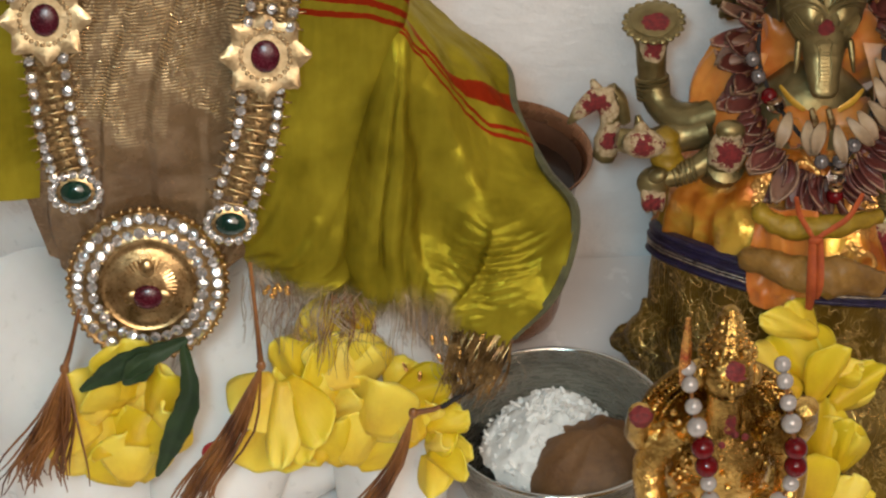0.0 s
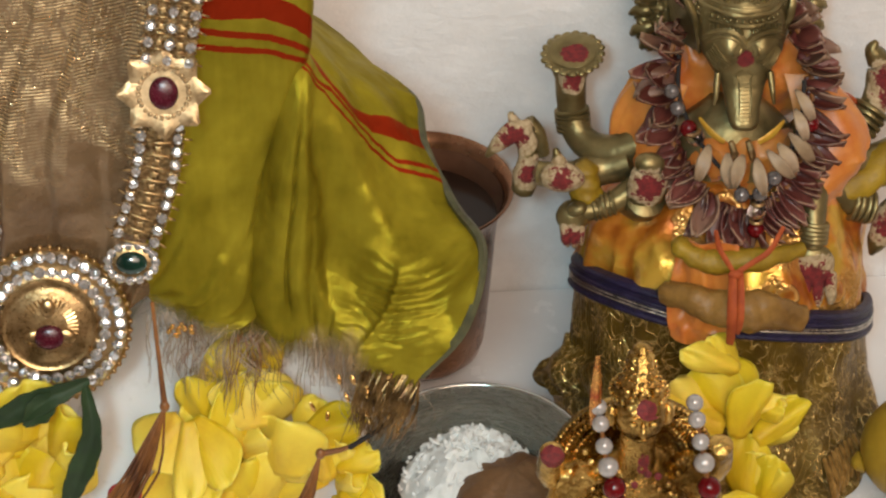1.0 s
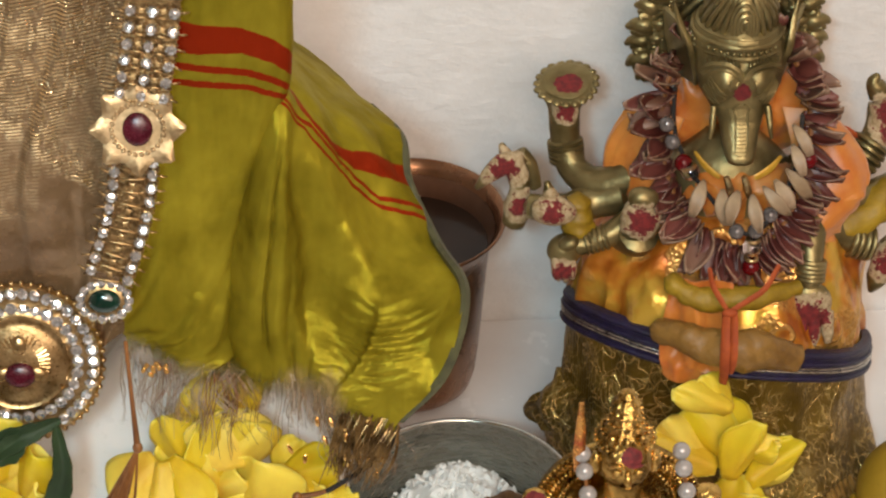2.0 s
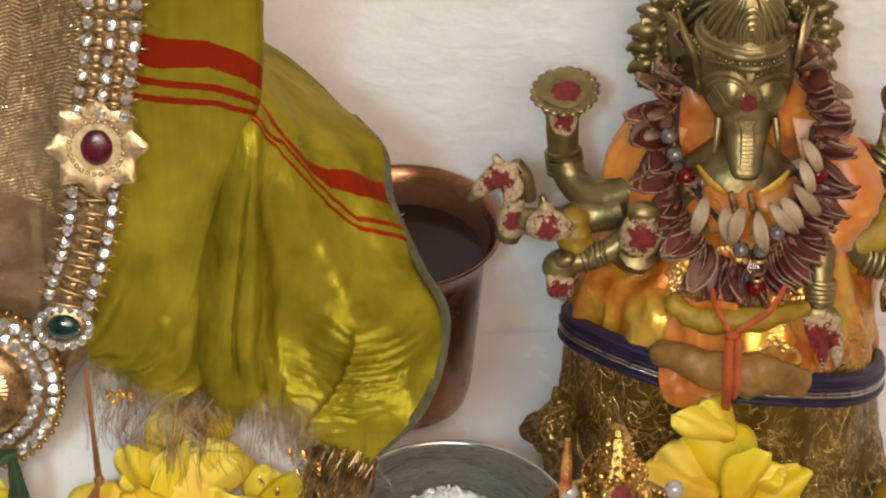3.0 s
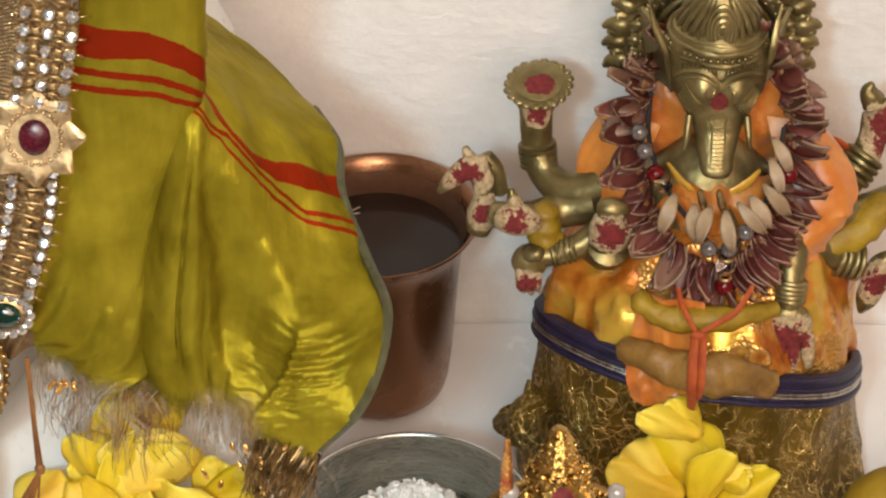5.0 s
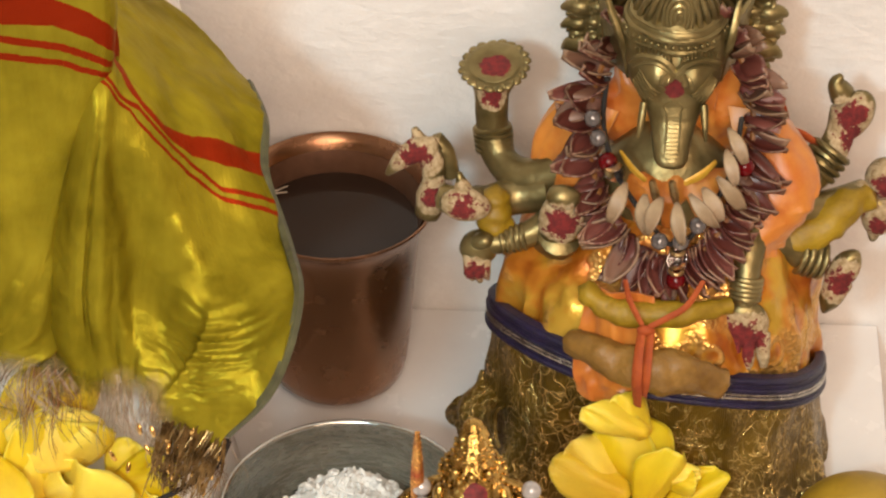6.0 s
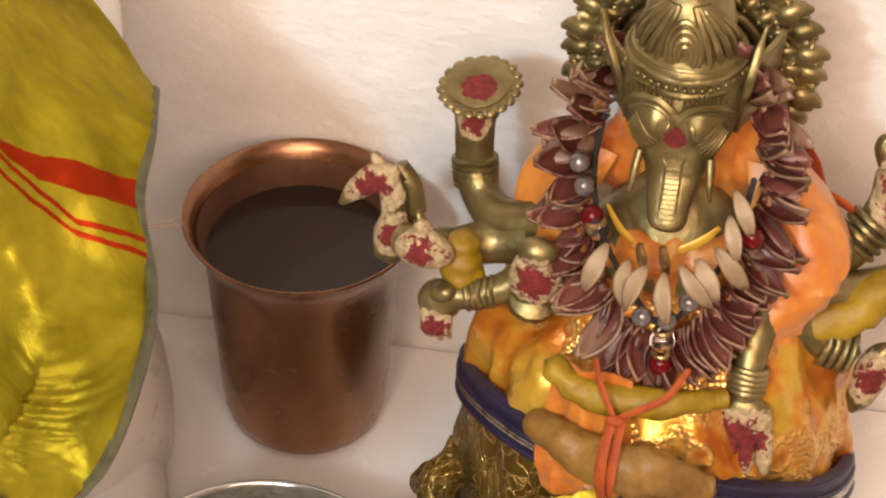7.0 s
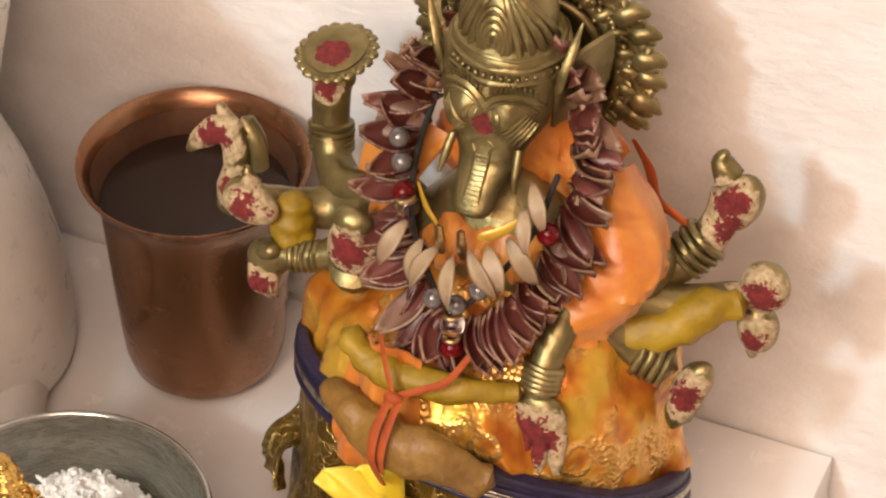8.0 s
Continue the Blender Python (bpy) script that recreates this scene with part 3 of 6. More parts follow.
def side_folds(u, v, p):
    """A rolled leading edge, long ridges that run down and outwards from the shoulder, and a gathered seam with puckers to both sides of it."""
    n = noise.noise(Vector(p) * 22)
    m = noise.noise(Vector(p) * 55)
    w = u + 0.10 * n + 0.02 * m
    low = smooth(0.28, 0.5, v)
    h = 0.0022 * bell(w, 0.27 + 0.02 * v, 0.06) * low
    h += 0.0034 * bell(w, 0.34 + 0.55 * (v - 0.25), 0.075) * smooth(0.25, 0.40, v) * (1 - smooth(0.66, 0.85, v))
    h -= 0.0020 * bell(w, 0.48 + 0.55 * (v - 0.25), 0.06) * smooth(0.28, 0.42, v) * (1 - smooth(0.55, 0.75, v))
    for at, high, wide, top in ((0.285, 0.0026, 0.011, 0.30), (0.335, -0.0014, 0.020, 0.34), (0.385, 0.0018, 0.014, 0.40), (0.46, 0.0014, 0.020, 0.46)):
        h += high * bell(u + 0.035 * n + 0.008 * m, at + 0.05 * (v - 0.4), wide) * smooth(top, top + 0.10, v) * (0.55 + 0.9 * noise.noise(Vector((at * 40, 5 * v, 2.0))))
    seam = 0.72 - 0.10 * (v - 0.5) + 0.012 * m
    deep = smooth(0.50, 0.60, v) * (1 - 0.6 * smooth(0.78, 0.9, v))
    h -= 0.0018 * deep * bell(u, seam, 0.018)
    d = u - seam
    crease = noise.noise(Vector((4 * abs(d) + 2 * n, 30 * (v + 0.30 * abs(d)) + 1.2 * n, 4.0))) + 0.5 * noise.noise(Vector((9 * u, 46 * (v + 0.2 * abs(d)) + 2 * m, 9.0)))
    h += 0.0019 * deep * bell(d, 0.02, 0.15) * (0.35 - abs(crease) * 1.4)
    h += 0.0030 * noise.noise(Vector((4.5 * (u - 0.5 * v), 3.2 * v, 8.0))) + 0.0020 * (0.3 - abs(noise.noise(Vector(p) * 42))) + 0.0005 * noise.noise(Vector(p) * 150)
    h += 0.0008 * smooth(0.80, 1.0, u) * math.sin(19 * v + 5 * n)
    return h


def front_folds(u, v, p):
    """Slack folds that fan out from the shoulder."""
    n = noise.noise(Vector(p) * 22)
    m = noise.noise(Vector(p) * 60)
    w = u + 0.12 * n + 0.03 * m
    h = 0.0026 * bell(w - 0.55 * (0.50 - v), 0.36, 0.10) * smooth(0.25, 0.5, v) - 0.0020 * bell(w, 0.62 - 0.20 * smooth(0.3, 1.0, v), 0.08) * smooth(0.2, 0.4, v)
    h += 0.0040 * noise.noise(Vector((4 * (u + 0.9 * v), 2.5 * v, 3.0))) * smooth(0.15, 0.35, v) + 0.0034 * (0.3 - abs(noise.noise(Vector((5 * (u + v), 11 * (v + 0.7 * u), 6.0))))) * smooth(0.35, 0.6, v)
    h += 0.0012 * noise.noise(Vector((9 * (u + 1.1 * v) + 2 * n, 2.2 * v, 12.0)))
    return h + 0.0010 * (0.3 - abs(noise.noise(Vector(p) * 46))) + 0.0004 * noise.noise(Vector(p) * 150)


# ---------------------------------------------------------------- the setting
bm = bmesh.new()
block(bm, (-1.6, 0.0, -0.80), (1.4, 0.12, 2.40))
solid("wall_north", bm, plaster, (0, 0, -0.8), "white plastered wall with fine trowel texture behind the shrine", "wall", kind="structure", smooth=False)
# unseen sides, ceiling and floor, added for bounced light and reflections
for name, lo, hi in (("wall_west", (-1.72, -2.9, -0.8), (-1.6, 0.12, 2.4)), ("wall_east", (1.4, -2.9, -0.8), (1.52, 0.12, 2.4)), ("wall_south", (-1.6, -3.02, -0.8), (1.4, -2.9, 2.4))):
    bm = bmesh.new()
    block(bm, lo, hi)
    solid(name, bm, room_paint, (lo[0], lo[1], lo[2]), "unseen plain painted wall, added to close the room for bounced light", "wall", kind="structure", smooth=False)
bm = bmesh.new()
block(bm, (-1.72, -3.02, 2.4), (1.52, 0.12, 2.5))
solid("ceiling", bm, room_paint, (0, -1.4, 2.4), "unseen plain painted ceiling, added to close the room for bounced light", "ceiling", kind="structure", smooth=False)
bm = bmesh.new()
block(bm, (-1.72, -3.02, -0.9), (1.52, 0.12, -0.8))
solid("floor", bm, floor_tile, (0, -1.4, -0.9), "unseen plain tiled floor, added to close the room for bounced light", "floor", kind="structure", smooth=False)

shelf = thing("altar_shelf", (-0.35, -0.25, -0.8), "glossy white laminate shelf pushed against the wall", "shelf")
bm = bmesh.new()
block(bm, (-0.80, -0.62, -0.035), (0.0885, -0.0012, 0.0), 0.0012)
part("shelf_board", bm, laminate, shelf)
for x in (-0.76, 0.05):
    bm = bmesh.new()
    block(bm, (x - 0.02, -0.60, -0.8), (x + 0.02, -0.02, -0.0352), 0.002)
    part("side_panel", bm, laminate, shelf)


# ---------------------------------------------------------------- copper cup
def copper_cup(x, y):
    cup = thing("copper_cup", (x, y, 0), "polished copper tumbler with flared rim, filled with water", "cup")
    outer = [(0.0, 0.0), (0.0180, 0.0), (0.0220, 0.0014), (0.0250, 0.0048), (0.0264, 0.010), (0.0274, 0.02), (0.0288, 0.04), (0.0301, 0.06), (0.0308, 0.069), (0.0321, 0.0755), (0.0348, 0.0812), (0.0370, 0.0842)]
    lip = [(0.0375, 0.0851), (0.0373, 0.0858), (0.0366, 0.0857)]
    inner = [(0.0342, 0.0826), (0.0316, 0.0765), (0.0301, 0.069), (0.0281, 0.04), (0.0267, 0.02), (0.0246, 0.007), (0.0180, 0.0022), (0.0, 0.0020)]
    bm = bmesh.new()
    lathe(bm, outer + lip + inner, (x, y, 0), 72)
    part("body", bm, copper, cup)
    # thin lining in a darker copper tone, from below the lip to the bottom
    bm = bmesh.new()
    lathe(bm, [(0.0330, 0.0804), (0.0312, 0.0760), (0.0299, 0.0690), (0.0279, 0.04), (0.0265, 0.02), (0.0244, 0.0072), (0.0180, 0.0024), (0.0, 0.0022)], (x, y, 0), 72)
    part("inner_wall", bm, dark_copper, cup, "lining of darker copper tone")
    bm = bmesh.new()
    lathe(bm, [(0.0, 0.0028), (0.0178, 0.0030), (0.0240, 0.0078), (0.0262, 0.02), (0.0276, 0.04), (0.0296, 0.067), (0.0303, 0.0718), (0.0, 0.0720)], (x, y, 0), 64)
    part("water", bm, water, cup, "still water, opaque, with the cup's dim inside put into its colour")
    return cup


copper_cup(-0.1186, -0.0388)


# ---------------------------------------------------------------- steel bowl with rice
def steel_bowl(x, y):
    bowl = thing("steel_bowl", (x, y, 0), "brushed steel bowl holding rice and brown jaggery", "bowl")
    bm = bmesh.new()
    lathe(bm, [(0.0, 0.0), (0.0255, 0.0), (0.0318, 0.004), (0.0387, 0.018), (0.0424, 0.034), (0.0434, 0.0405), (0.0440, 0.0414), (0.0430, 0.0416), (0.0418, 0.0385), (0.0382, 0.020), (0.0308, 0.0065), (0.0, 0.0030)], (x, y, 0), 72)
    part("body", bm, steel, bowl)
    bm = bmesh.new()
    tube(bm, [(x + 0.0440 * math.cos(t), y + 0.0440 * math.sin(t), 0.0420) for t in np.linspace(0, 2 * math.pi, 72, endpoint=False)], [0.0011], 10, 1, closed=True)
    part("rim", bm, bright_steel, bowl, "polished rolled rim")
    return bowl


steel_bowl(-0.1055, -0.1573)


def mound_height(x, y, cx, cy, r, h):
    d = math.hypot(x - cx, y - cy) / r
    return h * max(0.0, 1 - d * d)


def rice_mound(cx, cy, r, z0, h):
    """Clotted heap: craggy lumps with grains sticking out."""
    bm = bmesh.new()
    rings = [(r * (1 - k / 26), h * (1 - (1 - k / 26) ** 2) * 0.92) for k in range(26)] + [(0.0, h * 0.92)]
    lathe(bm, rings, (cx, cy, z0), 84)
    for v in bm.verts:
        crag = 0.0080 * (0.35 - abs(noise.noise(v.co * 105))) + 0.0040 * (0.3 - abs(noise.noise(v.co * 280))) + 0.0014 * noise.noise(v.co * 800)
        v.co += Vector((0.25 * crag, -0.3 * crag, crag))
    for _ in range(300):
        t, d = rng.uniform(0, 2 * math.pi), math.sqrt(rng.random()) * r
        px, py = cx + d * math.cos(t), cy + d * math.sin(t)
        q = Vector((px, py, z0 + mound_height(px, py, cx, cy, r, h * 0.92)))
        pz = q.z + 0.0080 * (0.35 - abs(noise.noise(q * 105))) + rng.uniform(-0.0010, 0.0010)
        ell(bm, (px, py, pz), (0.0019 * rng.uniform(0.6, 1.2), 0.0008, 0.0008), (rng.uniform(-50, 50), rng.uniform(-60, 60), rng.uniform(0, 180)), 6, 5)
    return solid("rice_heap", bm, rice_white, (cx, cy, z0), "heap of white cooked rice in the steel bowl", "rice", kind="stuff")


rice_mound(-0.1065, -0.1490, 0.0285, 0.019, 0.0255)


def jaggery_mound(cx, cy, r, z0, h):
    bm = bmesh.new()
    lathe(bm, [(r, 0.0), (r * 0.93, h * 0.3), (r * 0.75, h * 0.66), (r * 0.45, h * 0.92), (r * 0.2, h * 0.99), (0.0, h)], (cx, cy, z0), 48)
    for v in bm.verts:
        v.co += Vector((0, 0, 1)) * (0.0044 * noise.noise(v.co * 110) + 0.0020 * noise.noise(v.co * 330))
    return solid("jaggery_heap", bm, jaggery, (cx, cy, z0), "heap of brown jaggery paste beside the rice", "jaggery", kind="stuff")


jaggery_mound(-0.0920, -0.1680, 0.0275, 0.016, 0.0285)


# ---------------------------------------------------------------- brass seated statue
def flame(bm, c, angle, r, turn):
    """A pointed flame of the halo: a bent tongue between two scrolls, with a boss at its root."""
    d = np.array((math.sin(angle), 0, math.cos(angle)))
    side = np.array((math.cos(angle), 0, -math.sin(angle))) * turn
    fore = np.array((0, -1, 0))
    c = np.array(c)
    tube(bm, [c - d * r * 0.9, c + fore * r * 0.3, c + d * r * 0.8 + side * r * 0.10 + fore * r * 0.2, c + d * r * 1.35 + side * r * 0.55], [r * 0.55, r * 0.80, r * 0.60, r * 0.24], 9, 3, flat=0.85)
    for e, reach in ((-1, 0.55), (1, 0.85)):
        tube(bm, [c - d * r * 0.7 + side * e * r * 0.35, c + d * r * 0.05 + side * e * r * 0.85 + fore * r * 0.1, c + d * r * reach + side * e * r * 0.72 + fore * r * 0.25, c + d * r * reach * 0.7 + side * e * r * 0.42 + fore * r * 0.5], [r * 0.32, r * 0.34, r * 0.27, r * 0.12], 7, 3)
    ell(bm, c - d * r * 0.75 + fore * r * 0.55, (r * 0.34, r * 0.30, r * 0.34), seg=9, rings=6)


def bangles(bm, a, b, r, count):
    a, b = np.array(a), np.array(b)
    r = r * 0.86
    d = (b - a) / np.linalg.norm(b - a)
    s = np.cross(d, (0.1, 1, 0.3))
    s /= np.linalg.norm(s)
    u = np.cross(d, s)
    for k in range(count):
        c = a + (b - a) * (k + 0.5) / count
        tube(bm, [c + (s * math.cos(t) + u * math.sin(t)) * r for t in np.linspace(0, 2 * math.pi, 22, endpoint=False)], [r * 0.20], 7, closed=True)


def seated_brass_statue():
    bm = bmesh.new()
    cx = 0.0
    # plinth and trunk of the body, largely under the clothes
    lathe(bm, [(0.052, 0.0), (0.054, 0.006), (0.048, 0.012), (0.050, 0.03), (0.046, 0.06), (0.036, 0.09), (0.030, 0.115), (0.026, 0.128), (0.018, 0.138), (0.010, 0.146), (0.0, 0.148)], (cx, -0.072, 0), 36, 1, 0.75)
    ell(bm, (-0.034, -0.070, 0.122), (0.012, 0.009, 0.009), (0, 20, 0))
    ell(bm, (0.036, -0.072, 0.124), (0.018, 0.014, 0.013), (0, -20, 0))
    # head: heart-shaped face that funnels into the short trunk
    ell(bm, (cx, -0.0635, 0.1790), (0.0148, 0.0165, 0.0215), seg=28, rings=18)
    levels = [0.1930, 0.1900, 0.1840, 0.1780, 0.1724, 0.1670, 0.1620, 0.1570, 0.1500, 0.1478]
    widths = [0.0150, 0.0160, 0.0167, 0.0166, 0.0154, 0.0120, 0.0086, 0.0070, 0.0059, 0.0049]
    fronts = [-0.0795, -0.0815, -0.0840, -0.0858, -0.0862, -0.0870, -0.0892, -0.0928, -0.0974, -0.0968]
    backs = [-0.0640, -0.0640, -0.0640, -0.0650, -0.0670, -0.0710, -0.0765, -0.0810, -0.0872, -0.0890]

    def face_at(x, z):
        """Front surface of the face and trunk."""
        z = min(max(z, levels[-1]), levels[0])
        w, f, b = (float(np.interp(-z, [-q for q in levels], row)) for row in (widths, fronts, backs))
        k = min(abs(x) / w, 1.0)
        y = (f + b) / 2 + (f - b) / 2 * (1 - k ** 2.4) ** 0.5
        dome = math.exp(-((abs(x) - 0.0066) / 0.0050) ** 2 - ((z - 0.1782) / 0.0062) ** 2)
        return y - 0.0034 * dome * (1 - k ** 4) + 0.0007 * math.exp(-(x / 0.0012) ** 2 - ((z - 0.1785) / 0.0050) ** 2)

    rows = []
    for j in range(61):
        z = float(np.interp(j / 60, np.linspace(0, 1, len(levels)), levels))
        w, f, b = (float(np.interp(-z, [-q for q in levels], row)) for row in (widths, fronts, backs))
        ring = []
        for i in range(48):
            a = 2 * math.pi * i / 48
            x = w * math.sin(a)
            y = face_at(x, z) if math.cos(a) > 0 else (f + b) / 2 + (b - f) / 2 * abs(math.cos(a))
            ring.append(bm.verts.new((x, y, z)))
        rows.append(ring)
    for p, q in zip(rows, rows[1:]):
        for i in range(48):
            bm.faces.new((p[i], p[(i + 1) % 48], q[(i + 1) % 48], q[i]))
    bm.faces.new(rows[-1])

    def engrave(line, r, out=0.0):
        tube(bm, [(x, face_at(x, z) - out, z) for x, z in line], r, 6, 4)

    for s in (-1, 1):
        tube(bm, [(s * 0.0098, -0.0850, 0.1668), (s * 0.0106, -0.0890, 0.1612), (s * 0.0112, -0.0910, 0.1562)], [0.0014, 0.0012, 0.0006], 9)
        # heart-shaped brow: a thick roll over a thinner one, with a hanging fringe above
        engrave([(0, 0.1800), (s * 0.0028, 0.1832), (s * 0.0075, 0.1848), (s * 0.0122, 0.1834), (s * 0.0156, 0.1796)], [0.0014, 0.0013, 0.0013, 0.0012, 0.0007], 0.0006)
        engrave([(0, 0.1786), (s * 0.0026, 0.1814), (s * 0.0070, 0.1830), (s * 0.0112, 0.1818), (s * 0.0142, 0.1786)], [0.0006, 0.0006, 0.0007, 0.0006, 0.0004], 0.0002)
        for k in range(10):
            x = 0.0018 + 0.0013 * k
            z = 0.1838 + 0.0020 * math.sin(min(k / 4.5, 1.0) * 1.5) - (0.0005 * (k - 5) if k > 5 else 0)
            tube(bm, [(s * x, face_at(x, z) - 0.0008, z + 0.0024), (s * x, face_at(x, z) - 0.0012, z + 0.0006)], [0.0005], 5, 1)
        # narrow eye and its lid
        engrave([(s * 0.0030, 0.1806), (s * 0.0046, 0.1794), (s * 0.0050, 0.1776), (s * 0.0042, 0.1762)], [0.0003, 0.0009, 0.0009, 0.0003])
        engrave([(s * 0.0018, 0.1796), (s * 0.0026, 0.1776), (s * 0.0024, 0.1758)], [0.0002, 0.0004, 0.0002])
        # cheek folds sweeping up and outwards
        for k in range(5):
            engrave([(s * (0.0050 + 0.0010 * k), 0.1730 - 0.0015 * k), (s * (0.0082 + 0.0008 * k), 0.1752 - 0.0012 * k), (s * (0.0120 + 0.0005 * k), 0.1790 - 0.0012 * k)], [0.0003, 0.0009, 0.0004])
        # thin ear seen on its edge
        ear = [[(s * 0.0168, -0.0720, 0.1880), (s * 0.0222, -0.0660, 0.1925), (s * 0.0262, -0.0560, 0.1925)],
               [(s * 0.0166, -0.0735, 0.1790), (s * 0.0205, -0.0650, 0.1800), (s * 0.0245, -0.0530, 0.1790)],
               [(s * 0.0158, -0.0730, 0.1690), (s * 0.0182, -0.0660, 0.1670), (s * 0.0216, -0.0560, 0.1650)]]
        sheet(bm, ear, 8, 8, 0.0013)
        tube(bm, [(s * 0.0158, -0.0738, 0.1690), (s * 0.0168, -0.0745, 0.1795), (s * 0.0186, -0.0745, 0.1870), (s * 0.0210 - 0.0012, -0.0705, 0.1950), (s * 0.0225 - 0.0016, -0.0680, 0.2020)], [0.0008, 0.0013, 0.0016, 0.0013, 0.0004], 7)
    # notched strip down the trunk
    for k in range(13):
        z = 0.1640 - 0.0012 * k
        for s in (-1, 1):
            engrave([(s * 0.0002, z), (s * 0.0011, z + 0.0001), (s * 0.0020, z)], [0.00022], 0.0)
    for s in (-1, 1):
        engrave([(s * 0.0023, 0.1655), (s * 0.0023, 0.1570), (s * 0.0024, 0.1492)], [0.0004])
        engrave([(s * 0.0010, 0.1690), (s * 0.0030, 0.1672), (s * 0.0020, 0.1650)], [0.0004])
    # crown: beaded bands, ribbed dome with an arch, tiers and knob
    for z, r, w in ((0.1866, 0.0172, 0.0012), (0.1908, 0.0164, 0.0012), (0.1932, 0.0148, 0.0010)):
        tube(bm, [(r * math.sin(t), -0.067 - r * math.cos(t), z) for t in np.linspace(0, 2 * math.pi, 44, endpoint=False)], [w], 7, closed=True)
    for k in range(26):
        t = radians(-105 + 210 * k / 25)
        ell(bm, (0.0171 * math.sin(t), -0.067 - 0.0171 * math.cos(t), 0.1887), (0.0009, 0.0009, 0.0009), (0, 0, 0), 7, 5)
    dome = [(0.0140, 0.1880), (0.0134, 0.1945), (0.0130, 0.2015), (0.0119, 0.2072), (0.0094, 0.2114), (0.0072, 0.2134), (0.0078, 0.2146), (0.0072, 0.2158), (0.0050, 0.2166), (0.0056, 0.2182), (0.0050, 0.2196), (0.0036, 0.2204), (0.0042, 0.2226), (0.0032, 0.2248), (0.0, 0.2258)]
    lathe(bm, dome, (0, -0.067, 0), 44)
    lathe(bm, [(0.0168, 0.1862), (0.0163, 0.1925), (0.0150, 0.1940), (0.0132, 0.1952)], (0, -0.067, 0), 44)
    for k, r in enumerate((0.0014, 0.0028, 0.0042, 0.0056)):
        arc = []
        for a in np.linspace(-2.3, 2.3, 15):
            z = 0.1985 + r * 1.7 * math.cos(a)
            rr = float(np.interp(z, [q[1] for q in dome[:5]], [q[0] for q in dome[:5]])) + 0.0003
            t = r * math.sin(a) * 0.86 / rr
            arc.append((rr * math.sin(t), -0.067 - rr * math.cos(t), z))
        tube(bm, arc, [0.0009], 6, 1)
    for a in (-92, -78, -63, -48, -33, 33, 48, 63, 78, 92):
        t = radians(a)
        tube(bm, [((r + 0.0002) * math.sin(t * (1 - 0.2 * f)), -0.067 - (r + 0.0002) * math.cos(t * (1 - 0.2 * f)), z) for f, (r, z) in enumerate(dome[1:5])], [0.0013, 0.0013, 0.0010], 7, 2)
    # halo: back plate, rings and rolled flames
    ring = [(0.0300 * math.sin(t), -0.045, 0.172 + 0.0300 * math.cos(t)) for t in np.linspace(radians(-125), radians(125), 30)]
    tube(bm, ring, [0.0026], 8, 1)
    tube(bm, [(p[0] * 0.84, -0.0470, 0.172 + (p[2] - 0.172) * 0.84) for p in ring], [0.0020], 8, 1)
    tube(bm, [(p[0] * 0.70, -0.0480, 0.172 + (p[2] - 0.172) * 0.70) for p in ring], [0.0016], 8, 1)
    ell(bm, (0, -0.042, 0.172), (0.030, 0.0030, 0.030))
    for k in range(19):
        t = radians(-117 + 13 * k)
        flame(bm, (0.0325 * math.sin(t), -0.044 - 0.0012 * (k % 2), 0.171 + 0.0325 * math.cos(t)), t, 0.0044 + 0.0004 * (k % 2), -1 if k < 9 else 1)
        flame(bm, (0.0275 * math.sin(t + 0.11), -0.0480, 0.171 + 0.0275 * math.cos(t + 0.11)), t + 0.11, 0.0026, -1 if k < 9 else 1)
    # raised arm with the round lotus
    tube(bm, [(-0.034, -0.072, 0.127), (-0.049, -0.070, 0.121), (-0.0585, -0.062, 0.1235), (-0.0615, -0.0560, 0.135), (-0.0620, -0.0530, 0.150)], [0.0074, 0.0070, 0.0061, 0.0056, 0.0066], 14)
    bangles(bm, (-0.0600, -0.0590, 0.1240), (-0.0614, -0.0562, 0.1330), 0.0068, 5)
    lotus = facing((-0.0608, -0.0525, 0.1565), (-0.08, -0.16, 0.98))
    for rad, up, thick in ((0.0118, -0.0006, 0.0018), (0.0098, 0.0012, 0.0010)):
        m = lotus @ Matrix.Translation((0, 0, up)) @ Matrix.Diagonal((rad, rad, thick, 1))
        bmesh.ops.create_uvsphere(bm, u_segments=32, v_segments=10, radius=1, matrix=m)
    for k in range(20):
        t = 2 * math.pi * k / 20
        q = lotus @ Vector((0.0112 * math.cos(t), 0.0112 * math.sin(t), -0.0006))
        ell(bm, q, (0.0021, 0.0017, 0.0010), (8, 0, math.degrees(t) + 90), seg=8, rings=6)
    ell(bm, (-0.0618, -0.0525, 0.1485), (0.0072, 0.0062, 0.0062))
    # arm with the hooked goad
    tube(bm, [(-0.040, -0.074, 0.119), (-0.052, -0.074, 0.116), (-0.0620, -0.0800, 0.1180), (-0.0690, -0.0920, 0.1270), (-0.0770, -0.0900, 0.1270)], [0.0080, 0.0070, 0.0058, 0.0054, 0.0050], 12)
    ell(bm, (-0.0690, -0.0958, 0.1290), (0.0088, 0.0055, 0.0062), (0, 12, 0))
    tube(bm, [(-0.0830, -0.0830, 0.1135), (-0.0815, -0.0830, 0.1210), (-0.0805, -0.0820, 0.1290), (-0.0815, -0.0800, 0.1365), (-0.0850, -0.0790, 0.1410)], [0.0045, 0.0058, 0.0040, 0.0046, 0.0052], 12, flat=0.8)
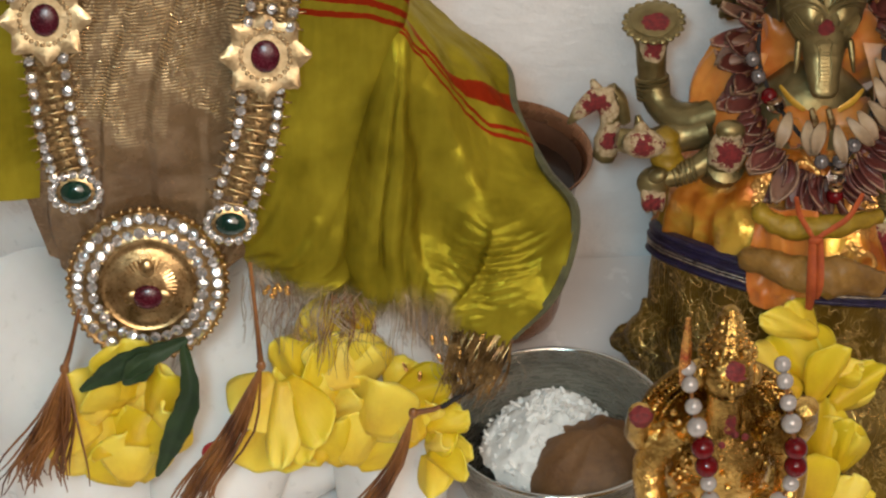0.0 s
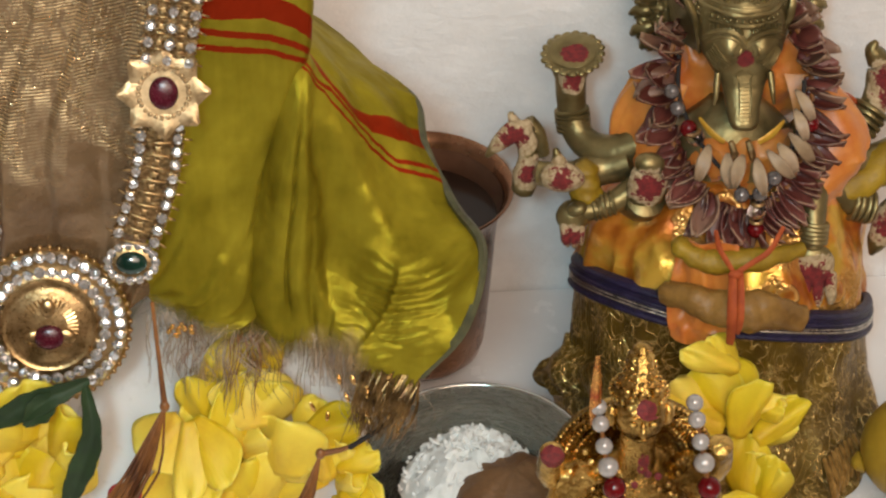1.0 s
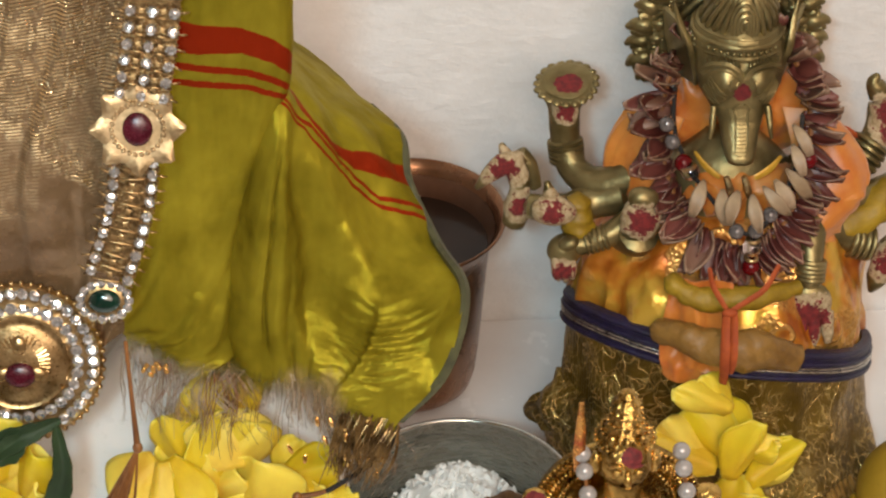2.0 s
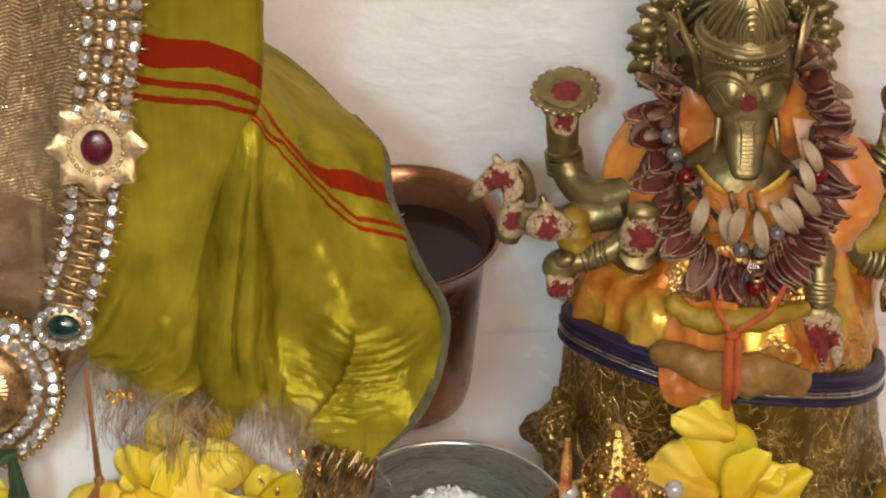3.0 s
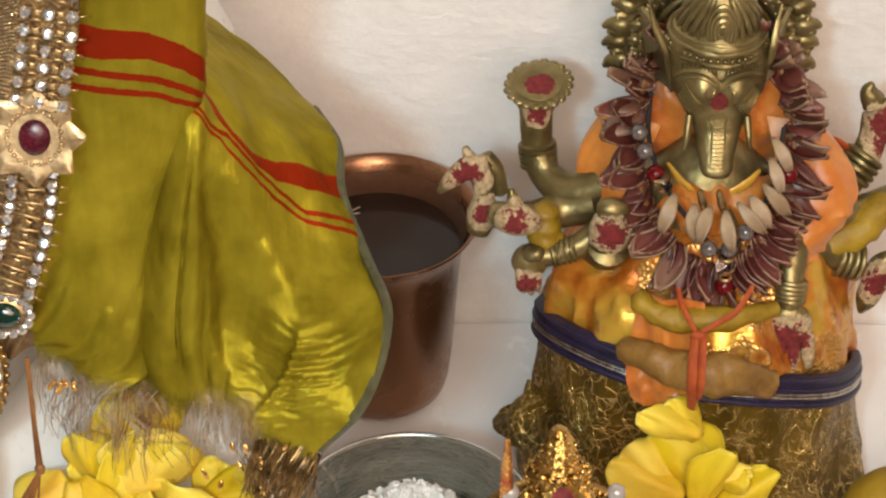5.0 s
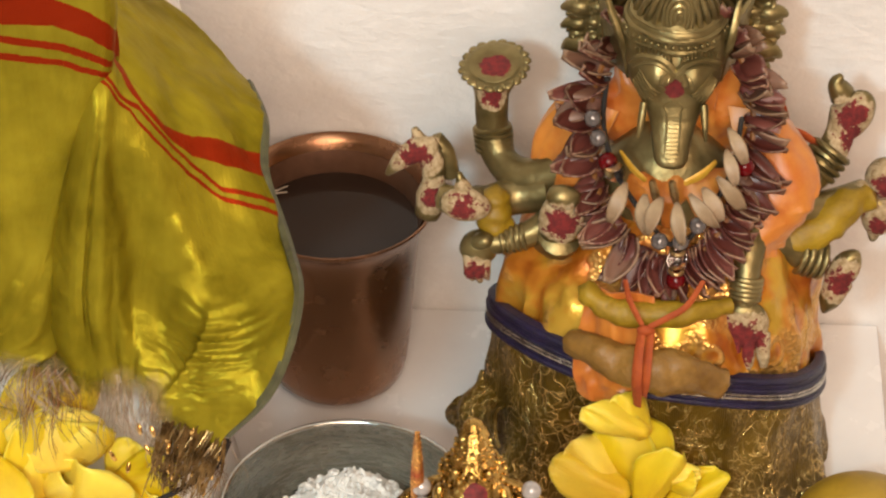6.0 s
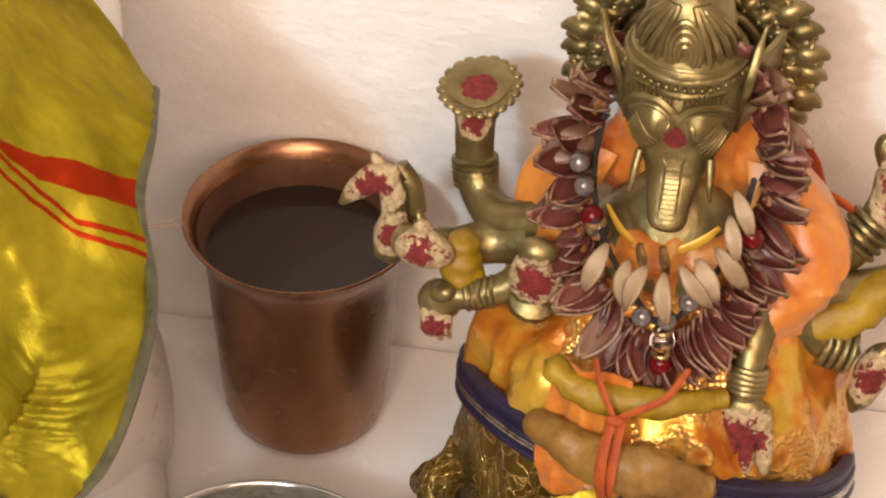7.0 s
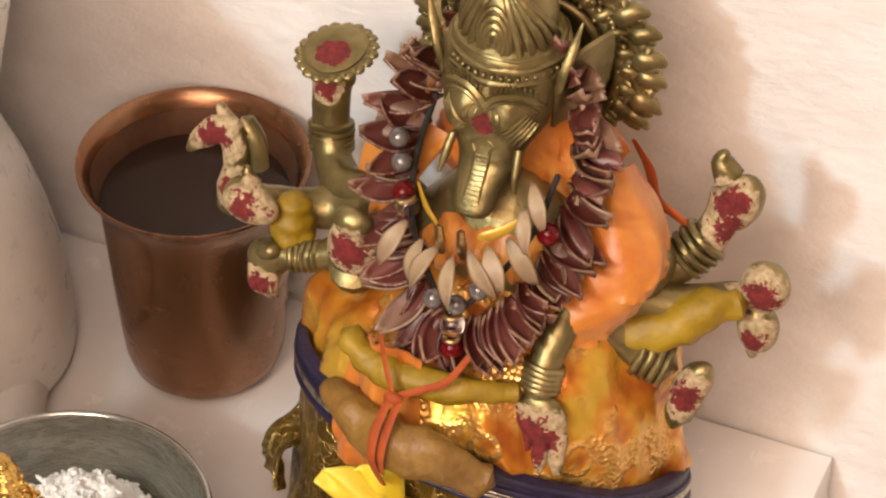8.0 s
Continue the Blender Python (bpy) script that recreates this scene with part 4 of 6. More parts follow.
    tube(bm, [(-0.0800, -0.0790, 0.1400), (-0.0870, -0.0800, 0.1395), (-0.0925, -0.0810, 0.1345), (-0.0965, -0.0810, 0.1290)], [0.0046, 0.0050, 0.0034, 0.0010], 12, flat=0.75)
    tube(bm, [(-0.0850, -0.0770, 0.1400), (-0.0872, -0.0768, 0.1462)], [0.0036, 0.0012], 10)
    tube(bm, [(-0.0800, -0.0750, 0.1410), (-0.0765, -0.0760, 0.1360), (-0.0745, -0.0780, 0.1270)], [0.0030, 0.0036, 0.0030], 10)
    tube(bm, [(-0.0700, -0.0930, 0.1340), (-0.0712, -0.0925, 0.1400)], [0.0034, 0.0012], 9)
    # lower hand beside the knee, with ringed wrist
    tube(bm, [(-0.040, -0.090, 0.117), (-0.050, -0.0940, 0.1135), (-0.0600, -0.0950, 0.1115)], [0.0056, 0.0043, 0.0042], 12)
    bangles(bm, (-0.0480, -0.0935, 0.1140), (-0.0570, -0.0948, 0.1122), 0.0050, 5)
    ell(bm, (-0.0640, -0.0950, 0.1095), (0.0066, 0.0056, 0.0066), (0, 20, 0))
    ell(bm, (-0.0628, -0.0975, 0.1145), (0.0042, 0.0036, 0.0030), (0, -20, 0))
    for k in range(3):
        x = -0.0672 + 0.0026 * k
        tube(bm, [(x, -0.0975, 0.1085), (x + 0.0002, -0.0990, 0.1020), (x + 0.0012, -0.0975, 0.0965 + 0.0012 * abs(k - 1))], [0.0024, 0.0022, 0.0008], 8)
    # open palm on the chest
    ell(bm, (-0.0360, -0.0965, 0.1240), (0.0080, 0.0052, 0.0120), (0, 6, 0))
    tube(bm, [(-0.040, -0.088, 0.112), (-0.0370, -0.0940, 0.1140), (-0.0362, -0.0960, 0.1170)], [0.0080, 0.0078, 0.0078], 12)
    ell(bm, (-0.0355, -0.0970, 0.1345), (0.0058, 0.0044, 0.0050))
    # blessing hand
    tube(bm, [(0.0300, -0.084, 0.125), (0.0288, -0.0970, 0.1180), (0.0275, -0.1060, 0.1100), (0.0270, -0.1100, 0.1020)], [0.0062, 0.0056, 0.0048, 0.0046], 12)
    bangles(bm, (0.0277, -0.1058, 0.1105), (0.0271, -0.1092, 0.1030), 0.0061, 5)
    ell(bm, (0.0276, -0.1105, 0.0925), (0.0092, 0.0050, 0.0105))
    for k in range(4):
        x = 0.0202 + 0.0049 * k
        tube(bm, [(x, -0.1120, 0.0900), (x + 0.0003 * (k - 1.5), -0.1145, 0.0825), (x + 0.0005 * (k - 1.5), -0.1150, 0.0760 + 0.0012 * abs(k - 1.5))], [0.0027, 0.0026, 0.0015], 8)
    # raised arm with the noose
    tube(bm, [(0.034, -0.070, 0.124), (0.0470, -0.0650, 0.1200), (0.0550, -0.0600, 0.1240), (0.0605, -0.0530, 0.1330), (0.0625, -0.0500, 0.1400)], [0.0078, 0.0066, 0.0054, 0.0052, 0.0062], 12)
    bangles(bm, (0.0515, -0.0625, 0.1215), (0.0580, -0.0565, 0.1285), 0.0074, 4)
    ell(bm, (0.0640, -0.0500, 0.1375), (0.0066, 0.0060, 0.0118), (0, 25, 0))
    tube(bm, [(0.0605, -0.0480, 0.1450), (0.0578, -0.0480, 0.1500), (0.0590, -0.0480, 0.1535)], [0.0046, 0.0032, 0.0012], 10)
    # middle arm that holds a root, two bosses
    tube(bm, [(0.038, -0.076, 0.114), (0.055, -0.070, 0.112), (0.070, -0.062, 0.113)], [0.0075, 0.0062, 0.0056], 12)
    ell(bm, (0.0770, -0.0600, 0.1190), (0.0078, 0.0066, 0.0082))
    ell(bm, (0.0758, -0.0602, 0.1030), (0.0062, 0.0058, 0.0092))
    tube(bm, [(0.0752, -0.0602, 0.0975), (0.0748, -0.0602, 0.0910)], [0.0040, 0.0012], 8)
    # lower arm
    tube(bm, [(0.038, -0.082, 0.108), (0.0480, -0.0810, 0.1000), (0.0560, -0.0800, 0.0970)], [0.0062, 0.0054, 0.0050], 12)
    bangles(bm, (0.0460, -0.0815, 0.1010), (0.0560, -0.0800, 0.0970), 0.0070, 4)
    ell(bm, (0.0632, -0.0800, 0.0925), (0.0052, 0.0046, 0.0098), (0, 26, 0))
    tube(bm, [(0.0620, -0.0800, 0.0880), (0.0600, -0.0805, 0.0800), (0.0585, -0.0800, 0.0735)], [0.0052, 0.0042, 0.0012], 9)
    spots = ((0.0, -0.0862, 0.1736, 0.0036, 1.0), (-0.0607, -0.0555, 0.1590, 0.0055, 1.0), (-0.0610, -0.0600, 0.1480, 0.0066, 0.55), (-0.0690, -0.1000, 0.1300, 0.0095, 0.50),
             (-0.0805, -0.0860, 0.1240, 0.0080, 0.50), (-0.0870, -0.0830, 0.1385, 0.0100, 0.48), (-0.0650, -0.1010, 0.1030, 0.0070, 0.62), (-0.0362, -0.1010, 0.1260, 0.0092, 0.66),
             (0.0276, -0.1160, 0.0890, 0.0125, 0.66), (0.0640, -0.0560, 0.1420, 0.0085, 0.60), (0.0640, -0.0560, 0.1335, 0.0080, 0.55), (0.0775, -0.0660, 0.1190, 0.0100, 0.52),
             (0.0758, -0.0660, 0.1010, 0.0100, 0.40), (0.0625, -0.0850, 0.0900, 0.0095, 0.60))
    for v in bm.verts:
        v.co += noise.noise_vector(v.co * 55) * 0.0007 + noise.noise_vector(v.co * 210) * 0.0003
    return solid("seated_brass_statue", bm, painted_brass("dabbed_brass", spots), (0, -0.072, 0), "cast brass seated statue dabbed with vermilion and sandal paste", "statue")


seated_brass_statue()


# ---------------------------------------------------------------- clothes of the brass statue
def oval(rx, ry, cx, cy, z, n=72, phase=0.0):
    return [(cx + rx * math.sin(t + phase), cy - ry * math.cos(t + phase), z) for t in np.linspace(0, 2 * math.pi, n, endpoint=False)]


def band_height(t):
    """Height of the waistband at the angle t from the front; it rides up over the belly and sags on one side."""
    return 0.0545 - 0.0125 * math.sin(t) + 0.0250 * math.cos(t)


def band_ring(r, dz, n=96):
    return [(r * math.sin(t), -0.074 - r * (0.90 if math.cos(t) > 0 else 0.72) * math.cos(t), band_height(t) + dz + 0.0006 * math.sin(5 * t)) for t in np.linspace(0, 2 * math.pi, n, endpoint=False)]


def skirt_point(t, f, inset=0.0):
    """A point of the skirt at the angle t from the front and the share f of the way from the band to the hem; it spreads forward over the shelf."""
    side = float(np.interp(f, (0, 0.3, 0.6, 0.85, 1), (0.0588, 0.0600, 0.0618, 0.0645, 0.0665))) - inset
    fore = float(np.interp(f, (0, 0.35, 0.6, 0.8, 1), (0.0530, 0.0560, 0.0630, 0.0760, 0.0960))) - inset
    deep = fore if math.cos(t) > 0 else side * 0.72
    fold = f * (0.0026 * math.sin(9 * t + 4 * f) + 0.0016 * math.sin(17 * t))
    return Vector(((side + fold) * math.sin(t), -0.074 - (deep + fold) * math.cos(t), (1 - f) * (band_height(t) - 0.003) + 0.0008))


def brocade_skirt():
    skirt = thing("brocade_skirt", (0, -0.074, 0), "olive-gold brocade skirt with a navy corded waistband", "skirt")
    bm = bmesh.new()
    rings = []
    for inset, fs in ((0.0, np.linspace(0, 1, 34)), (0.0016, np.linspace(1, 0, 12))):
        for f in fs:
            rings.append([bm.verts.new(skirt_point(2 * math.pi * k / 132, f, inset)) for k in range(132)])
    for a, b in zip(rings, rings[1:]):
        for k in range(132):
            bm.faces.new((a[k], a[(k + 1) % 132], b[(k + 1) % 132], b[k]))
    for v in bm.verts:
        v.co += Vector((noise.noise(v.co * 90), noise.noise(v.co * 90 + Vector((7, 0, 0))), 0)) * 0.0016
    part("skirt_cloth", bm, brocade_gold, skirt)
    bm = bmesh.new()
    loops = [[bm.verts.new(q) for q in band_ring(r, dz)] for r, dz in ((0.0590, -0.0070), (0.0612, -0.0066), (0.0614, 0.0), (0.0600, 0.0066), (0.0572, 0.0070))]
    for a, b in zip(loops, loops[1:]):
        for k in range(96):
            bm.faces.new((a[k], a[(k + 1) % 96], b[(k + 1) % 96], b[k]))
    part("waistband", bm, blue_cord, skirt, "navy ribbed band")
    for dz, r, mat, w in ((-0.0058, 0.0610, blue_cord, 0.0012), (-0.0022, 0.0613, silver_thread, 0.0006), (-0.0006, 0.0613, silver_thread, 0.0005), (0.0012, 0.0610, blue_cord, 0.0009), (0.0050, 0.0600, blue_cord, 0.0013)):
        bm = bmesh.new()
        tube(bm, band_ring(r, dz), [w], 8, closed=True)
        part("waist_cord", bm, mat, skirt)
    for k in range(8):
        t = radians(29 + 2.5 * k)
        top, low = skirt_point(t, 0.72, -0.0030), skirt_point(t + 0.03, 0.93 - 0.015 * (k % 3), -0.0034)
        bm = bmesh.new()
        tube(bm, [top, top * 0.5 + low * 0.5 + Vector((0.001, -0.0015, 0)), low], [0.0009, 0.0017, 0.0007], 7)
        part("tassel", bm, gold_fringe, skirt, "brown-gold fringe")
    bm = bmesh.new()
    sheet(bm, [[(-0.0656, -0.0720, 0.0245), (-0.0608, -0.0800, 0.0382), (-0.0546, -0.0920, 0.0448)], [(-0.0753, -0.0780, 0.0172), (-0.0658, -0.0920, 0.0320), (-0.0546, -0.1080, 0.0412)], [(-0.0713, -0.0870, 0.0152), (-0.0645, -0.1000, 0.0228), (-0.0545, -0.1160, 0.0347)]], 20, 20, 0.0014, ripples(0.0016, 9, 0.0010, 8, 90, 0.0020))
    part("hem_corner", bm, brocade_gold, skirt, "turned-out corner of the hem")
    return skirt


gold_fringe = surface("gold_fringe", (0.16, 0.085, 0.018), (0.50, 0.30, 0.085), 300, 0.34, 0.6, bump=0.4, bump_grain=800, stretch=(1, 1, 0.3))
brocade_skirt()


def orange_tunic():
    """The crinkled tissue wrap over belly and knees, tucked into the sloping band."""
    bm = bmesh.new()
    lathe(bm, [(0.0570, 0.062), (0.0570, 0.068), (0.0565, 0.075), (0.0555, 0.082), (0.0540, 0.089), (0.0515, 0.096), (0.0470, 0.1025), (0.0420, 0.1080), (0.0360, 0.1130), (0.0300, 0.1170), (0.0240, 0.1200), (0.0, 0.1220)], (0, -0.074, 0), 120, 1.0, 0.88)
    bmesh.ops.subdivide_edges(bm, edges=bm.edges, cuts=1, use_grid_fill=True)
    for v in bm.verts:
        t = math.atan2(v.co.x, -(v.co.y + 0.074))
        v.co.z += (band_height(t) - 0.064) * (1 - smooth(0.062, 0.112, v.co.z))
        n = noise.noise(v.co * 42) * 0.0040 + (0.3 - abs(noise.noise(v.co * Vector((75, 75, 42)) + Vector((3, 0, 0))))) * 0.0046 + noise.noise(v.co * Vector((120, 120, 50))) * 0.0020 + noise.noise(v.co * 260) * 0.0005
        v.co += Vector((math.sin(t), -math.cos(t) * 0.88, 0.4)) * (n + 0.0010 * math.sin(11 * t + 40 * v.co.z))
    return solid("orange_tunic", bm, orange_foil, (0, -0.074, 0.062), "crinkled orange-gold tissue wrap tucked into the waistband", "cloth")


orange_tunic()


def neck_cloth():
    bm = bmesh.new()
    ell(bm, (0.0025, -0.0570, 0.1450), (0.0270, 0.0120, 0.0250), seg=64, rings=44)
    ell(bm, (0.002, -0.0770, 0.1270), (0.0230, 0.0170, 0.0120), seg=56, rings=34)
    for v in bm.verts:
        crease = 0.3 - abs(noise.noise(Vector((v.co.x * 110, v.co.y * 60, v.co.z * 55))))
        v.co += (v.co - Vector((0, -0.060, 0.140))) * (0.14 * noise.noise(v.co * 70) + 0.30 * crease + 0.08 * noise.noise(v.co * 240))
    return solid("neck_cloth", bm, orange_satin, (0, -0.074, 0.124), "crumpled orange satin bunched round the neck of the brass statue", "cloth")


neck_cloth()


def shawl_side(s):
    """A fold of orange satin over a shoulder."""
    bm = bmesh.new()
    if s > 0:
        g = [[(0.020, -0.066, 0.152), (0.0300, -0.070, 0.1545), (0.0344, -0.066, 0.1530), (0.0350, -0.058, 0.1500)],
             [(0.022, -0.080, 0.142), (0.0360, -0.082, 0.1450), (0.0440, -0.072, 0.1435), (0.0445, -0.060, 0.1400)],
             [(0.022, -0.090, 0.132), (0.0390, -0.090, 0.1345), (0.0495, -0.080, 0.1365), (0.0515, -0.070, 0.1340)],
             [(0.021, -0.098, 0.124), (0.0370, -0.095, 0.1250), (0.0495, -0.086, 0.1285), (0.0530, -0.077, 0.1275)],
             [(0.018, -0.103, 0.118), (0.0300, -0.100, 0.1175), (0.0425, -0.086, 0.1165), (0.0460, -0.076, 0.1160)],
             [(0.014, -0.105, 0.113), (0.0240, -0.1025, 0.1125), (0.0340, -0.093, 0.1120), (0.0390, -0.084, 0.1110)]]
    else:
        g = [[(-0.018, -0.068, 0.150), (-0.032, -0.062, 0.150), (-0.037, -0.056, 0.146)],
             [(-0.024, -0.078, 0.138), (-0.040, -0.070, 0.137), (-0.045, -0.062, 0.135)],
             [(-0.024, -0.086, 0.125), (-0.040, -0.078, 0.124), (-0.046, -0.068, 0.124)],
             [(-0.022, -0.096, 0.116), (-0.032, -0.090, 0.114), (-0.040, -0.082, 0.114)]]
    sheet(bm, g, 40, 44, 0.0012, ripples(0.0012, 7, 0.0005, 5, 34, 0.0016))
    return solid("orange_shawl", bm, orange_satin, g[0][0], "fold of plain orange satin over a shoulder of the brass statue", "cloth", "orange shawl folds")


shawl_side(1)
shawl_side(-1)


def sash_flap():
    bm = bmesh.new()
    g = [[(-0.026, -0.116, 0.112), (-0.019, -0.120, 0.113), (-0.011, -0.121, 0.113), (-0.004, -0.120, 0.112)],
         [(-0.030, -0.1235, 0.088), (-0.021, -0.127, 0.089), (-0.012, -0.1285, 0.088), (-0.003, -0.126, 0.088)],
         [(-0.029, -0.128, 0.074), (-0.021, -0.131, 0.073), (-0.012, -0.1335, 0.071), (-0.005, -0.131, 0.073)]]
    sheet(bm, g, 30, 24, 0.0011, ripples(0.0014, 11, 0.0006, 7, 90, 0.0014))
    return solid("orange_scarf", bm, orange_satin, (-0.01, -0.125, 0.073), "loose end of an orange satin scarf hanging over the waistband", "cloth")


sash_flap()


# ---------------------------------------------------------------- garland, necklace, roots
def plate_petal(bm):
    """A stiff dried petal, long in y, slightly cupped and curled at its tip."""
    g = []
    for j in range(6):
        v = j / 5
        w = 0.0045 * math.sin(math.pi * (0.12 + 0.86 * v)) ** 0.85
        g.append([(w * a + 0.0012 * v * v, 0.0185 * v - 0.004, 0.0024 * (a * a) + 0.0040 * v * v + 0.0011 * a * v) for a in (-1, -0.4, 0.4, 1)])
    sheet(bm, g, 8, 10, 0.0008)


def seed_petal(bm):
    """A flat pale petal, pointed at both ends."""
    g = []
    for j in range(6):
        v = j / 5
        w = 0.0030 * math.sin(math.pi * (0.06 + 0.88 * v)) ** 0.85
        g.append([(w * a + 0.0006 * math.sin(3 * v), 0.0165 * v, 0.0003 * (a * a) + 0.0022 * math.sin(3 * v) - 0.0016 * a * v) for a in (-1, 0, 1)])
    sheet(bm, g, 6, 10, 0.0004)


maroon_mesh = piece_mesh("petal_maroon", plate_petal, petal_maroon)
brown_mesh = piece_mesh("petal_brown", plate_petal, petal_brown)
cream_mesh = piece_mesh("petal_cream", seed_petal, petal_cream)


def petal_garland():
    garland = thing("petal_garland", (0, -0.09, 0.11), "garland of stiff maroon petals with cream petals under the chin", "garland")

    def line(t):
        s = math.cos(t)
        back = max(0.0, -math.sin(t))
        return np.array((0.0275 * math.sin(t) * (1.0 + 0.10 * s), -0.0845 + 0.0245 * s + 0.0065 * back, 0.1520 + 0.0360 * s - 0.0054 * back))

    bm = bmesh.new()
    tube(bm, [line(t) for t in np.linspace(0, 2 * math.pi, 40, endpoint=False)], [0.0011], 6, closed=True)
    part("string", bm, thread_brown, garland)
    count = 106
    for k in range(count):
        t = 2 * math.pi * (k + 0.5 * rng.random()) / count
        if abs(t - math.pi) > 2.62:
            continue
        p = line(t)
        along = Vector(line(t + 0.03) - line(t - 0.03)).normalized()
        out = Vector((math.sin(t), -0.42, 0.92 * math.cos(t) * 0.85 - 0.12)).normalized()
        out = (out + Vector((rng.uniform(-0.38, 0.38), rng.uniform(-0.55, 0.25), rng.uniform(-0.38, 0.38)))).normalized()
        down = along if along.z < 0 or abs(t - math.pi) < 0.3 else -along
        lean = (-down * 0.80 + Vector((0, -0.62, 0.50)) * rng.uniform(0.35, 1.9) + 0.45 * Vector((rng.uniform(-1, 1), rng.uniform(-1, 1), rng.uniform(-1, 1)))).normalized()
        m = facing(p, lean - out * lean.dot(out), out)
        m = m @ Matrix.Diagonal((rng.uniform(0.75, 1.15), rng.uniform(0.72, 1.05), rng.choice((1, 1, -0.7)), 1))
        high = math.cos(t) > 0.35
        alike("petal", brown_mesh if (high and rng.random() < 0.50) or rng.random() < 0.16 else maroon_mesh, garland, m)
    for x, y, z, turn in ((-0.0150, -0.1060, 0.1490, -24), (-0.0085, -0.1100, 0.1475, 6), (-0.0030, -0.1120, 0.1480, -14), (0.0020, -0.1130, 0.1470, 12), (0.0060, -0.1110, 0.1490, 48), (0.0105, -0.1085, 0.1500, 30), (0.0150, -0.1050, 0.1520, 56), (0.0178, -0.0990, 0.1590, 14), (0.0182, -0.0950, 0.1650, 24)):
        a = radians(turn)
        m = facing((x, y, z), (0.35 * math.sin(a) + rng.uniform(-0.3, 0.3), -0.75, 0.65 + rng.uniform(-0.3, 0.3)), (math.sin(a), -0.45, -math.cos(a)))
        alike("petal", cream_mesh, garland, m @ Matrix.Diagonal((rng.uniform(0.75, 1.05), rng.uniform(0.75, 1.0), 1, 1)))
    return garland


petal_garland()


def ball_mesh(name, r, material):
    return piece_mesh(name, lambda bm: ell(bm, (0, 0, 0), (r, r, r), seg=16, rings=10), material)


dim_mesh = ball_mesh("smoky_pearl", 0.0029, pearl_dim)
pearl_mesh = ball_mesh("pearl", 0.0030, pearl)
big_pearl_mesh = ball_mesh("pearl_large", 0.0036, pearl)
red_mesh = ball_mesh("red_bead", 0.0034, red_bead)
clear_mesh = ball_mesh("clear_bead", 0.0036, bead_clear)
cap_mesh = piece_mesh("bead_cap", lambda bm: tube(bm, [(0.0022 * math.cos(t), 0.0022 * math.sin(t), 0) for t in np.linspace(0, 2 * math.pi, 12, endpoint=False)], [0.0008], 6, closed=True), pale_gold)


def bead_necklace():
    neck = thing("bead_necklace", (0, -0.1, 0.11), "black cord necklace with pearls, clear beads and dark red drops", "necklace")
    bm = bmesh.new()
    tube(bm, [(-0.0222, -0.068, 0.164), (-0.0228, -0.080, 0.152), (-0.0170, -0.098, 0.144), (-0.004, -0.1120, 0.1330), (0.003, -0.1140, 0.1290), (0.010, -0.1110, 0.1350), (0.0200, -0.1000, 0.1500), (0.0230, -0.088, 0.164)], [0.0009], 7)
    part("cord", bm, cord_black, neck)
    for mesh, spots in ((dim_mesh, ((-0.0268, -0.0840, 0.1586), (-0.0247, -0.0872, 0.1528))), (dim_mesh, ((-0.0030, -0.1150, 0.1315), (0.0040, -0.1150, 0.1315), (0.0095, -0.1120, 0.1365))),
                        (red_mesh, ((-0.0211, -0.0940, 0.1480), (0.0245, -0.0985, 0.1515), (0.0032, -0.1165, 0.1160))), (clear_mesh, ((-0.0187, -0.0970, 0.1462), (0.0032, -0.1160, 0.1245)))):
        for p in spots:
            alike("pearl" if mesh is dim_mesh else "red_bead" if mesh is red_mesh else "clear_bead", mesh, neck, Matrix.Translation(p) @ Matrix.Scale(1.05 if mesh is dim_mesh else 1.0, 4))
    for p in ((0.0032, -0.1162, 0.1285), (0.0032, -0.1165, 0.1202), (-0.0200, -0.0955, 0.1472)):
        alike("bead_cap", cap_mesh, neck, Matrix.Translation(p))
    return neck


bead_necklace()


def neck_ribbon():
    bm = bmesh.new()
    tube(bm, [(-0.0170, -0.0930, 0.1520), (-0.0130, -0.0970, 0.1480), (-0.0085, -0.1000, 0.1455)], [0.0008, 0.0016, 0.0012], 8, flat=0.3)
    tube(bm, [(0.0150, -0.0950, 0.1505), (0.0105, -0.0985, 0.1475), (0.0050, -0.1010, 0.1455)], [0.0008, 0.0016, 0.0012], 8, flat=0.3)
    ribbon = solid("yellow_ribbon", bm, surface("yellow_satin", (0.42, 0.22, 0.018), (0.60, 0.36, 0.04), 90, 0.34, 0.2, bump=0.3), (0, -0.1, 0.144), "narrow yellow satin ribbon round the neck of the brass statue", "ribbon")
    bm = bmesh.new()
    for x in (-0.0050, 0.0015):
        tube(bm, [(x - 0.0012, -0.1035, 0.1480), (x, -0.1055, 0.1440), (x + 0.0006, -0.1055, 0.1405)], [0.0012, 0.0016, 0.0010], 7)
    return solid("gold_clasp", bm, pale_gold, (0, -0.1, 0.144), "small curled gold clasps under the trunk", "clasp"), ribbon


neck_ribbon()


def root(name, points, radii, material, label, knots):
    bm = bmesh.new()
    tube(bm, points, radii, 24, 14)
    line = spline(points, 14)
    for v in bm.verts:
        near = min(range(len(line)), key=lambda i: (Vector(line[i]) - v.co).length)
        d = (v.co - Vector(line[near]))
        v.co += d * (0.40 * noise.noise(v.co * 75) + 0.20 * noise.noise(v.co * 220) + 0.04 * math.sin(near * knots + 2 * noise.noise(v.co * 60)))
    return solid(name, bm, material, points[0], label, "turmeric", "turmeric roots")


